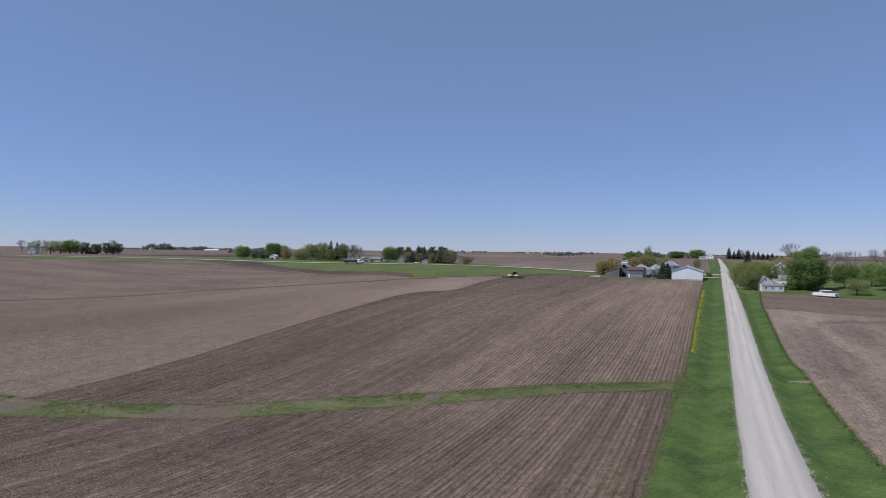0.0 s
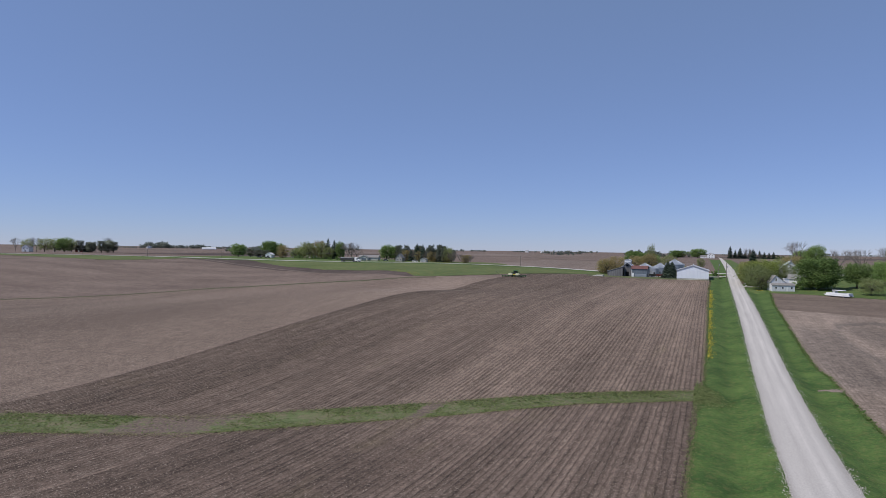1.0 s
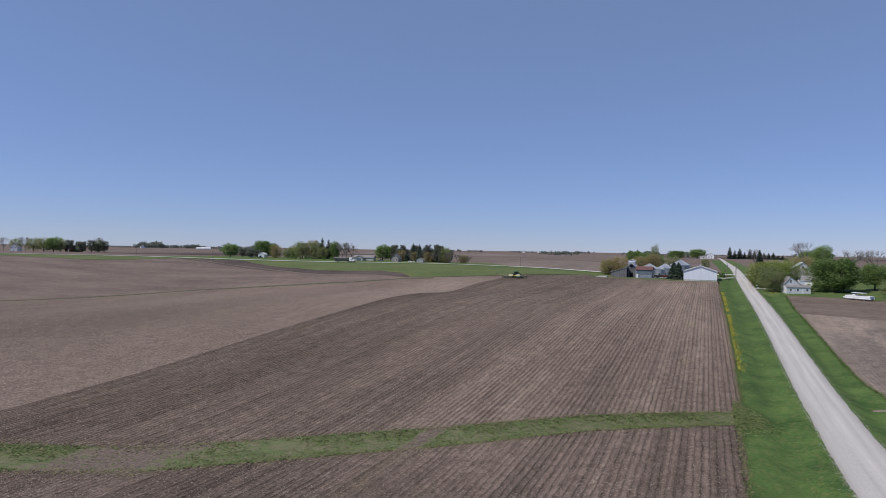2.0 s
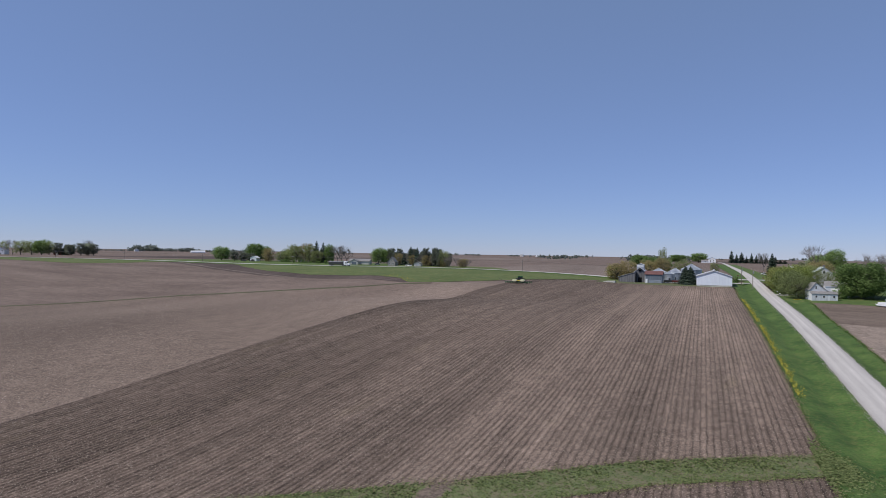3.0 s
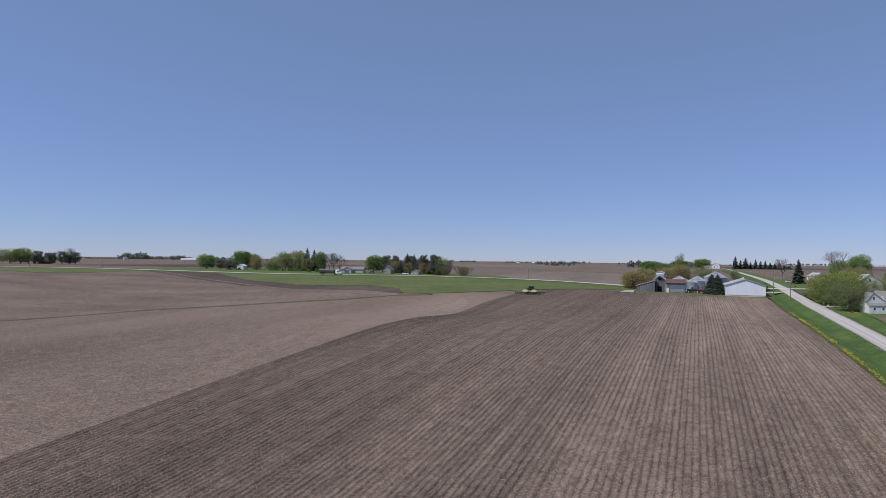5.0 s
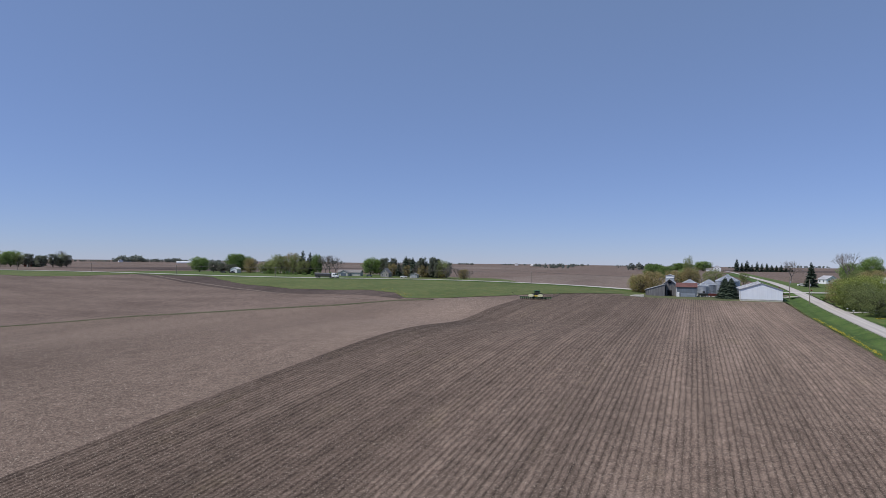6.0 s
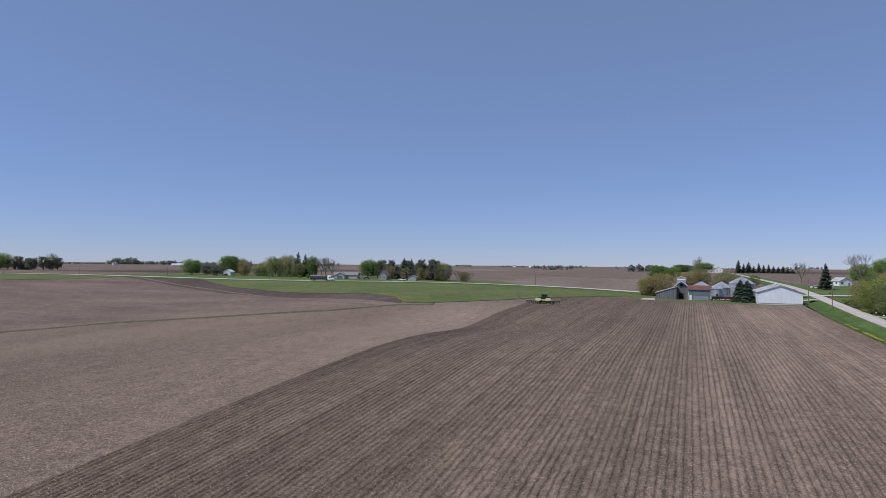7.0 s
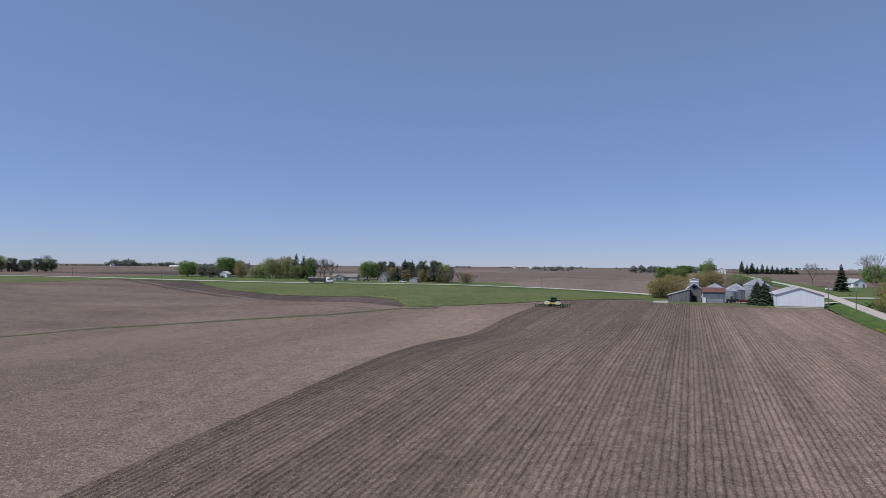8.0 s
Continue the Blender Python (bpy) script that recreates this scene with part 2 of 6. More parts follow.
def gravel_material(lanes=True):
    """Crushed limestone, packed pale in the wheel lanes and loose and dull at the sides."""
    m, nt, b = material("crushed_limestone", (0.5, 0.47, 0.44), 1.0, 0, 0.1)
    p = coords(nt)
    fine = noise_tex(nt, p, 6.0, 3, 0.7)
    col = ramp(nt, fine, [(0.3, (0.375, 0.352, 0.332)), (0.7, (0.475, 0.447, 0.423))])
    patch = noise_tex(nt, coords(nt, (1, 0.025, 1)), 0.9, 4, 0.65)
    col = mix(nt, 0.6, col, ramp(nt, patch, [(0.34, grey(0.82)), (0.66, grey(1.10))]), "MULTIPLY")
    if lanes:
        sep = nt.nodes.new("ShaderNodeSeparateXYZ")
        nt.links.new(p, sep.inputs[0])

        def calc(kind, u, v):
            n = nt.nodes.new("ShaderNodeMath")
            n.operation = kind
            for k, w in enumerate((u, v)):
                if isinstance(w, (int, float)):
                    n.inputs[k].default_value = w
                else:
                    nt.links.new(w, n.inputs[k])
            return n.outputs[0]

        off = calc("SUBTRACT", sep.outputs[0], calc("ADD", 2.85, calc("MULTIPLY", sep.outputs[1], 0.0045)))
        stray = calc("MULTIPLY", calc("SUBTRACT", noise_tex(nt, coords(nt, (1, 0.02, 1)), 0.4, 3, 0.6), 0.5), 0.9)
        across = calc("DIVIDE", calc("ADD", off, stray), 6.0)
        worn = ramp(nt, across, [(0.02, grey(0.74)), (0.13, grey(0.90)), (0.27, grey(1.06)), (0.36, grey(0.93)), (0.47, grey(1.0)), (0.56, grey(1.16)), (0.66, grey(0.96)), (0.77, grey(1.08)), (0.88, grey(0.90)), (0.98, grey(0.74))])
        col = mix(nt, 0.85, col, worn, "MULTIPLY")
    nt.links.new(col, b.inputs["Base Color"])
    bump(nt, b, fine, 0.1, 0.02)
    return m


M_GRAVEL = gravel_material()
M_DRIVE = gravel_material(False)
M_PAVED = weathered("worn_concrete", (0.40, 0.38, 0.35), (0.55, 0.53, 0.49), (0.05, 2, 1))
M_TAN = weathered("faded_tan_boards", (0.27, 0.25, 0.225), (0.42, 0.39, 0.355), (3, 3, 0.3))
M_CONCRETE = weathered("pale_concrete", (0.48, 0.46, 0.42), (0.62, 0.60, 0.55), (2, 2, 2))
M_WHITE = weathered("white_paint", (0.72, 0.73, 0.74), (0.82, 0.83, 0.83), (3, 3, 0.2), 0.55, 0, 0.5)
M_OLD_WHITE = weathered("old_white_boards", (0.52, 0.53, 0.54), (0.72, 0.73, 0.74), (3, 3, 0.3), 0.7, 0, 0.8)
M_WHITE_METAL = weathered("white_sheet_metal", (0.70, 0.75, 0.83), (0.77, 0.82, 0.89), (4.5, 4.5, 0.1), 0.45, 0, 0.4)
M_ROOF_GREY = weathered("grey_metal_roof", (0.34, 0.34, 0.35), (0.52, 0.52, 0.53), (0.35, 0.05, 0.3), 0.5, 0.15)
M_ROOF_PALE = weathered("pale_metal_roof", (0.62, 0.63, 0.64), (0.74, 0.75, 0.76), (0.5, 0.05, 0.3), 0.5, 0.1)
M_SHINGLE = weathered("grey_shingles", (0.16, 0.155, 0.15), (0.26, 0.25, 0.245), (2, 2, 4), 0.95)
M_GREEN_ROOF = weathered("pale_green_roof", (0.34, 0.38, 0.34), (0.46, 0.50, 0.45), (1, 1, 3), 0.6)
M_RED_ROOF = weathered("rusty_red_roof", (0.11, 0.050, 0.045), (0.17, 0.080, 0.070), (1.2, 0.1, 0.5), 0.7)
M_BLUE_GREY = weathered("blue_grey_metal", (0.12, 0.145, 0.18), (0.18, 0.21, 0.25), (4, 4, 0.1), 0.55, 0.1)
M_BARN = weathered("weathered_boards", (0.10, 0.10, 0.108), (0.27, 0.265, 0.27), (3.2, 3.2, 0.12), 0.95)
M_GALV = weathered("galvanised_steel", (0.30, 0.33, 0.37), (0.44, 0.47, 0.51), (0.3, 0.3, 2.0), 0.42, 0.55)
M_POLE = weathered("grey_pole_wood", (0.14, 0.12, 0.10), (0.24, 0.21, 0.18), (8, 8, 0.5), 0.95)
M_BARK = weathered("bark", (0.070, 0.058, 0.048), (0.15, 0.128, 0.108), (4, 4, 0.8), 0.95)
M_TWIG = weathered("grey_twigs", (0.13, 0.115, 0.10), (0.23, 0.205, 0.185), (3, 3, 1), 0.95)
M_DARKGLASS = material("dark_window_glass", (0.03, 0.035, 0.04), 0.12, 0, 0.5)[0]
# near-black colour that paints the shade inside open entrances onto solid panels
M_OPENING_SHADE = material("opening_shade", (0.02, 0.02, 0.02), 0.9)[0]
M_RUBBER = weathered("black_rubber", (0.015, 0.015, 0.015), (0.035, 0.034, 0.032), (5, 5, 5), 0.85)
M_TRACTOR = weathered("green_enamel", (0.012, 0.095, 0.020), (0.020, 0.130, 0.030), (2, 2, 2), 0.4)
M_YELLOW = weathered("yellow_enamel", (0.60, 0.46, 0.06), (0.72, 0.58, 0.10), (2, 2, 2), 0.45)
M_TANKWHITE = weathered("pale_tank_plastic", (0.66, 0.66, 0.40), (0.78, 0.77, 0.52), (2, 2, 2), 0.5)
M_REDPAINT = weathered("dull_red_paint", (0.12, 0.030, 0.028), (0.18, 0.050, 0.045), (2, 2, 2), 0.5)
M_STEEL = weathered("dark_steel", (0.05, 0.05, 0.052), (0.10, 0.10, 0.10), (3, 3, 3), 0.5, 0.5)
M_TARP = weathered("grey_tarp", (0.16, 0.17, 0.19), (0.24, 0.25, 0.27), (2, 2, 2), 0.7)
L_GREEN = leaves("maple_leaves", (0.150, 0.235, 0.072), (0.270, 0.365, 0.125))
L_DEEP = leaves("deep_green_leaves", (0.128, 0.205, 0.060), (0.225, 0.320, 0.105))
L_YELLOW = leaves("yellow_green_leaves", (0.190, 0.235, 0.062), (0.320, 0.365, 0.105))
L_OLIVE = leaves("olive_leaves", (0.150, 0.185, 0.075), (0.265, 0.300, 0.130))
L_LIGHT = leaves("early_leaves", (0.225, 0.260, 0.105), (0.340, 0.375, 0.165))
L_BROWN = leaves("budding_brown_leaves", (0.270, 0.225, 0.105), (0.420, 0.350, 0.175))
L_SPRUCE = leaves("spruce_needles", (0.064, 0.092, 0.070), (0.130, 0.170, 0.122))
L_PINE = leaves("pine_needles", (0.120, 0.135, 0.100), (0.195, 0.215, 0.155))
# distance haze is put into this leaf colour: paler and greyer than nearer trees
L_FAR_HAZED = leaves("hazed_grove_leaves", (0.180, 0.205, 0.180), (0.260, 0.285, 0.240))
L_TUFT = leaves("grass_blades", (0.075, 0.145, 0.036), (0.140, 0.225, 0.060), 0.45)
L_STRAW = leaves("stalk_litter", (0.17, 0.14, 0.115), (0.40, 0.345, 0.285), 0.05)
L_REED = leaves("waterway_blades", (0.135, 0.185, 0.065), (0.270, 0.310, 0.130), 0.45)
L_DRYGRASS = leaves("dry_grass_blades", (0.105, 0.105, 0.048), (0.21, 0.18, 0.10), 0.05)
L_STONE = leaves("loose_limestone", (0.36, 0.335, 0.31), (0.50, 0.47, 0.44), 0.05)
L_FLOWER = leaves("yellow_blossom", (0.30, 0.27, 0.035), (0.48, 0.41, 0.055), 0.05)

# ---- terrain ----
# broad swells and hollows of the prairie: middle x, y, radius, height
ROLLS = [
    (0, 70, 65, -2.4), (-100, 60, 70, -10.8), (-210, 90, 90, -1.4), (0, 140, 65, -3), (-70, 140, 65, 2.4),
    (-150, 150, 75, 3.2), (-50, 215, 70, 1.3), (-120, 215, 70, -2), (-220, 220, 90, -7.1), (-20, 290, 70, -3.6),
    (-100, 300, 70, 1.2), (-190, 310, 80, 3.1), (-300, 290, 100, -0), (-430, 330, 120, 1.9), (-330, 150, 120, -9.2),
    (-500, 180, 140, -1.9), (40, 360, 80, -1.3), (-70, 380, 60, -0.9), (120, 150, 100, -10.3), (130, 320, 100, 2), (-52, 386, 22, -1.3),
]


def land(x, y):
    """Height of the bare land."""
    x, y = np.asarray(x, float), np.asarray(y, float)
    z = np.full(np.broadcast(x, y).shape, 14.5)
    for a, b, r, h in ROLLS:
        z = z + h * np.exp(-((x - a) ** 2 + (y - b) ** 2) / (2 * r * r))
    z = z + 0.55 * np.exp(-((x + 100) / 42) ** 2 - ((y - 190) / 22) ** 2) - 1.35 * np.exp(-((x + 104) / 36) ** 2 - ((y - 236) / 20) ** 2)
    z = z + 1.4 * np.exp(-((x - 60) ** 2 / (2 * 350 ** 2) + (y - 1000) ** 2 / (2 * 260 ** 2)))
    far = np.clip((np.hypot(x, y - 300) - 900) / 1500, 0, 1)
    z = z + far * (2.2 * np.sin(x / 410 + 1.0) * np.cos(y / 530) + 1.6 * np.sin(y / 290 + x / 700))
    return z


def at(x, y):
    return float(land(x, y))


def wob(s, seed, size=1.0, scale=0.06):
    """A ragged edge: how far it strays at s."""
    return size * (noise.noise((s * scale, seed * 7.3, 0)) + 0.5 * noise.noise((s * scale * 5, seed * 3.1, 4)) + 0.3 * noise.noise((s * scale * 19, seed, 9)))


def mesh_object(name, verts, faces, mat, smooth=True):
    me = bpy.data.meshes.new(name)
    me.from_pydata([tuple(v) for v in verts], [], faces)
    me.materials.append(mat)
    if smooth:
        me.polygons.foreach_set("use_smooth", [True] * len(me.polygons))
    me.update()
    return new(name, me)


def drape(name, s_values, edge_a, edge_b, n, mat, lift, along="y"):
    """A sheet laid over the land between two edges that run along x or y. lift(s, f, c) is its height over the land."""
    verts, faces = [], []
    for s in s_values:
        a, b = edge_a(s), edge_b(s)
        f = np.linspace(0, 1, n + 1)
        c = a + (b - a) * f
        x, y = (c, np.full(n + 1, s)) if along == "y" else (np.full(n + 1, s), c)
        z = land(x, y) + np.array([lift(s, fi, ci) for fi, ci in zip(f, c)])
        verts += list(zip(x.tolist(), y.tolist(), z.tolist()))
    w = n + 1
    for i in range(len(s_values) - 1):
        for j in range(n):
            q = (i * w + j, i * w + j + 1, (i + 1) * w + j + 1, (i + 1) * w + j)
            faces.append(q if along == "y" else q[::-1])
    return mesh_object(name, verts, faces, mat)


def span(a, b, step):
    return np.linspace(a, b, max(2, int(round(abs(b - a) / step)) + 1))


# ground: one sheet to the horizon, finer near the flight
def axis_values(fine_lo, fine_hi, step, out):
    near = list(span(fine_lo, fine_hi, step))
    d, far = step, []
    p = fine_hi
    while p < out:
        d *= 1.13
        p += d
        far.append(min(p, out))
    d, low = step, []
    p = fine_lo
    while p > -out:
        d *= 1.13
        p -= d
        low.append(max(p, -out))
    return np.array(low[::-1] + near + far)


def build_ground():
    xs, ys = axis_values(-560, 180, 6, 4600), axis_values(-20, 480, 6, 4600)
    xs = np.unique(np.concatenate([xs, np.arange(-8.0, 40.0, 1.0)]))
    X, Y = np.meshgrid(xs, ys)
    edge = np.interp(Y, [20, 60, 94, 126, 134, 140, 158, 208, 240, 285], [17.2, 16.8, 16.4, 16.0, 15.9, 14.9, 14.8, 15.6, 16.2, 18.6])
    ditch = np.clip((X + 4.5) / 2, 0, 1) * np.clip((edge - 0.3 - X) / 1.5, 0, 1) * np.clip((392 - Y) / 6, 0, 1)
    swale = np.zeros_like(X)
    south = np.interp(X, [-260, -180, -92, -62, -36, -21, -5], [66, 50, 54, 66.4, 85.6, 98.3, 107.6])
    north = np.interp(X, [-260, -180, -94, -68, -39, -23, -5], [72, 56, 63, 72, 92, 104.3, 114.5])
    swale = np.where((X > -256) & (X < 0) & (Y > south - 5) & (Y < north + 5), 0.6, 0.0)
    Z = land(X, Y) - 1.3 * ditch - swale
    verts = np.stack([X.ravel(), Y.ravel(), Z.ravel()], 1).tolist()
    w = len(xs)
    faces = [(i * w + j, i * w + j + 1, (i + 1) * w + j + 1, (i + 1) * w + j) for i in range(len(ys) - 1) for j in range(w - 1)]
    ob = mesh_object("ground", verts, faces, M_SOIL_FAR)
    return tagged(ob, "gently rolling bare brown farmland reaching the horizon", "ground", kind="structure")


build_ground()


# plan lines
def road_west(y):
    return 2.85 + 0.0055 * y


def road_east(y):
    return 8.85 + 0.0035 * y


def rows_east(y):
    return float(np.interp(y, [50, 98, 106, 120, 150, 290, 352], [-5.3, -5.2, -5.0, -4.3, -4.2, -4.1, -3.2]))


EAST_Y, EAST_X = [20, 60, 94, 126, 134, 140, 158, 208, 240, 285], [17.2, 16.8, 16.4, 16.0, 15.9, 14.9, 14.8, 15.6, 16.2, 18.6]


def east_field_west(y):
    return float(np.interp(y, EAST_Y, EAST_X))


SEAM = -99.0


def waterway_south(x):
    return float(np.interp(x, [-260, -180, -92, -62, -36, -21, -5], [65, 49, 53.2, 65.4, 84.6, 97.3, 106.8]))


def waterway_north(x):
    return float(np.interp(x, [-260, -180, -94, -68, -39, -23, -5], [70.5, 54.5, 61.8, 70.8, 90.6, 102.9, 113.2]))


def hay_south(x):
    return float(np.interp(x, [-345, -280, -245, -222, -195, -172, -155, -141, -126, -110, -95, -66, -58], [396, 350, 333, 322, 317, 317, 304, 285, 289, 306, 330, 369, 380]))


def rows_north(x):
    return min(hay_south(x) - 1.5, 349.0 - 0.05 * (x + 20)) if x < -55 else 349.5


TERRACE_X, TERRACE_Y = [-330, -300, -285, -258, -228, -198, -155, -140, -101], [122, 150, 168, 200, 235, 246, 262, 278, 292]
# tilled west field, a tone of its own
field_west = drape("field_west", span(-330, SEAM + 2, 4), lambda x: waterway_north(x) - 2, lambda x: float(np.interp(x, TERRACE_X, [y + 2 for y in TERRACE_Y])), 40, M_SOIL, lambda s, f, c: 0.04, "x")
tagged(field_west, "tilled brown field with pale stalk litter", "field", kind="structure")
terrace = drape("field_terrace", span(-340, -128, 3), lambda x: float(np.interp(x, TERRACE_X, [y - 1.5 for y in TERRACE_Y])) + wob(x, 3, 0.8), lambda x: float(np.interp(x, TERRACE_X, [y + 2 for y in TERRACE_Y])) + wob(x, 5, 0.8), 3, M_TERRACE, lambda s, f, c: 0.09 + 0.25 * math.sin(math.pi * f), "x")
tagged(terrace, "narrow weedy grass terrace ridge between tilled fields", "terrace", kind="structure")

# damp dark hollow and pale track below the hay field
hollow = drape("damp_hollow", span(-430, -142, 4), lambda x: float(np.interp(x, [-430, -315, -250, -205, -165, -141], [405, 345, 316, 302, 296, 284])) + wob(x, 8, 1.5), lambda x: float(np.interp(x, [-430, -345, -280, -245, -222, -195, -172, -155, -141], [408, 397, 351, 334, 323, 318, 318, 305, 286])), 5, M_DARK, lambda s, f, c: 0.05, "x")
tagged(hollow, "dark damp soil in a shallow hollow", "field", kind="structure")
track = drape("pale_track", span(-430, -150, 4), lambda x: float(np.interp(x, [-430, -320, -265, -203, -150], [412, 352, 327, 297, 279])) + wob(x, 2, 0.8), lambda x: float(np.interp(x, [-430, -320, -265, -203, -150], [414, 354.3, 328.8, 299.3, 280.3])) + wob(x, 6, 0.8), 2, M_PALE, lambda s, f, c: 0.09, "x")
tagged(track, "pale dry washed soil strip along a field edge", "track", kind="structure")


# planted field: furrow ridges run along y, 0.76 m apart
ROW = 0.762


def furrows(name, y_lo, y_hi, step, x_lo, x_hi, mat):
    xs = np.arange(x_lo, x_hi, ROW / 4)
    w = len(xs)
    amp = np.tile(np.array([0.0, 0.047, 0.0, -0.047]), w // 4 + 1)[:w]
    lo = np.array([y_lo(x) for x in xs])
    hi = np.array([y_hi(x) for x in xs])
    ns = int((hi.max() - lo.min()) / step)
    rng = np.random.default_rng(11)
    tall = np.repeat(rng.uniform(0.45, 1.45, w // 4 + 1), 4)[:w]
    verts = []
    for i in range(ns + 1):
        ys = lo + (hi - lo) * i / ns
        x = xs + rng.normal(0, 0.02, w)
        x[-5:] += [wob(y, 4, 0.5, 0.2) for y in ys[-5:]]
        z = land(x, ys) + 0.09 + amp * tall * rng.uniform(0.7, 1.2, w) + rng.normal(0, 0.010, w)
        verts += list(zip(x.tolist(), ys.tolist(), z.tolist()))
    faces = [(i * w + j, i * w + j + 1, (i + 1) * w + j + 1, (i + 1) * w + j) for i in range(ns) for j in range(w - 1)]
    return mesh_object(name, verts, faces, mat)


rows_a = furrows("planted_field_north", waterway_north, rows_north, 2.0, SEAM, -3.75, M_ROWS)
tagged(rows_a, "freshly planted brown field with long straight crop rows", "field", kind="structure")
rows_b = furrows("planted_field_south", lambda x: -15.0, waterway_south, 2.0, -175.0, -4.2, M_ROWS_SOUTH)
tagged(rows_b, "planted brown field with straight rows below the waterway", "field", kind="structure")

# grass waterway across the rows
waterway = drape("grass_waterway", span(-260, -4.4, 0.4), lambda x: waterway_south(x) - 0.25 + wob(x, 21, 0.9, 0.25), lambda x: waterway_north(x) + 0.45 + wob(x, 22, 0.7, 0.25), 10, M_WATERWAY, lambda s, f, c: 0.15 - (0.24 if f < 0.01 else 0.06 if f > 0.99 else 0.0) - 0.22 * math.sin(math.pi * f) + 0.05 * noise.noise((s * 0.9, c * 0.9, 0)), "x")
tagged(waterway, "patchy grass waterway with dry yellowish spots", "waterway", kind="structure")

# verges with shallow ditches, and the gravel road
def west_lift(f):
    """Height of the west verge over the land, from the field to the road."""
    return 0.18 - 0.75 * math.exp(-((f - 0.55) / 0.24) ** 2) + 0.3 * f * f


def east_lift(f):
    """Height of the east verge over the land, from the road to the field."""
    return 0.18 - 0.6 * math.exp(-((f - 0.45) / 0.24) ** 2) + 0.3 * (1 - f) ** 2


verge_w = drape("verge_west", span(-20, 396, 0.8), lambda y: rows_east(y) + wob(y, 31, 0.55, 0.1), lambda y: road_west(y) + 0.3, 14, M_VERGE, lambda s, f, c: west_lift((c - rows_east(s)) / (road_west(s) + 0.3 - rows_east(s))) + 0.02 * noise.noise((s * 0.7, c * 0.9, 2)), "y")
tagged(verge_w, "lush green grass verge with a shallow roadside ditch", "verge", kind="structure")
verge_e = drape("verge_east", span(-20, 330, 0.8), lambda y: road_east(y) - 0.3, lambda y: east_field_west(y) + wob(y, 33, 0.55, 0.1), 12, M_VERGE, lambda s, f, c: east_lift((c - road_east(s) + 0.3) / (east_field_west(s) - road_east(s) + 0.3)) + 0.02 * noise.noise((s * 0.7, c * 0.9, 2)), "y")
tagged(verge_e, "green grass verge beside the gravel road", "verge", kind="structure")
road = drape("gravel_road", np.concatenate([span(-20, 220, 0.4), span(221, 1500, 1.5)]), lambda y: road_west(y) + wob(y, 41, 0.14, 0.3), lambda y: road_east(y) + wob(y, 42, 0.14, 0.3), 8, M_GRAVEL, lambda s, f, c: 0.50 + 0.12 * math.sin(math.pi * f), "y")
tagged(road, "straight pale crushed limestone gravel road", "road", kind="structure")

# field east of the road
field_east = drape("field_east", span(-20, 286, 3), lambda y: east_field_west(y) - 0.2, lambda y: 420.0, 60, M_EAST, lambda s, f, c: 0.08, "y")
tagged(field_east, "tilled brown field with damp stains beside the road", "field", kind="structure")

headland = drape("headland_east", span(220, 286, 2), lambda y: east_field_west(y) + 0.3 + max(0.0, 228 - y) * 6.0, lambda y: 420.0, 40, M_HEAD, lambda s, f, c: 0.10, "y")
tagged(headland, "darker headland strip of the east field", "field", kind="structure")


# hay field and the paved east-west road
hay = drape("hay_field", span(-345, -56, 3), lambda x: hay_south(x) + wob(x, 51, 2.2, 0.1), lambda x: 396.0, 14, M_HAY, lambda s, f, c: 0.14, "x")
tagged(hay, "even bright green hay field below the paved road", "field", kind="structure")
hay_w = drape("hay_field_far", span(-760, -410, 4), lambda x: float(np.interp(x, [-760, -660, -560, -500, -440, -425, -414, -410], [396, 372, 352, 342, 336, 343, 358, 392])) + wob(x, 53, 2), lambda x: 396.0, 8, M_HAY, lambda s, f, c: 0.14, "x")
tagged(hay_w, "narrow bright green grass field beside the paved road", "field", kind="structure")
paved = drape("paved_road", span(-1500, 900, 8), lambda x: 396.8, lambda x: 403.2, 4, M_PAVED, lambda s, f, c: 0.62, "x")
tagged(paved, "pale worn concrete country road", "road", kind="structure")
shoulder = drape("road_shoulder", span(-1500, 900, 6), lambda x: 393.6, lambda x: 406.5, 6, M_VERGE, lambda s, f, c: 0.16 + 0.40 * math.sin(math.pi * f), "x")
tagged(shoulder, "grassy shoulder of the paved road", "verge", kind="structure")


# ---- shapes ----
def part(name, bm, mat, parent, label=""):
    """Links a bmesh as one mesh object under a thing or a part."""
    me = bpy.data.meshes.new(name)
    bm.normal_update()
    bm.to_mesh(me)
    bm.free()
    me.materials.append(mat)
    ob = new(name, me)
    ob.parent = parent
    if label:
        tagged(ob, label)
    return ob


def thing(name, label, category, m, group="", kind=""):
    ob = new(name)
    ob.matrix_basis = m
    return tagged(ob, label, category, group, kind)


def on_land(x, y, turn=0.0, lift=0.0, size=(1, 1, 1)):
    return pose(x, y, at(x, y) + lift, 0, 0, turn) @ Matrix.Diagonal((*size, 1))


def box_into(bm, x0, x1, y0, y1, z0, z1, bevel=0.0):
    vs = [bm.verts.new((x, y, z)) for z in (z0, z1) for x, y in ((x0, y0), (x1, y0), (x1, y1), (x0, y1))]
    fs = [(3, 2, 1, 0), (4, 5, 6, 7), (0, 1, 5, 4), (1, 2, 6, 5), (2, 3, 7, 6), (3, 0, 4, 7)]
    faces = [bm.faces.new([vs[i] for i in f]) for f in fs]
    if bevel:
        edges = {e for f in faces for e in f.edges}
        bmesh.ops.bevel(bm, geom=list(edges), offset=bevel, segments=1, affect="EDGES")
    return bm


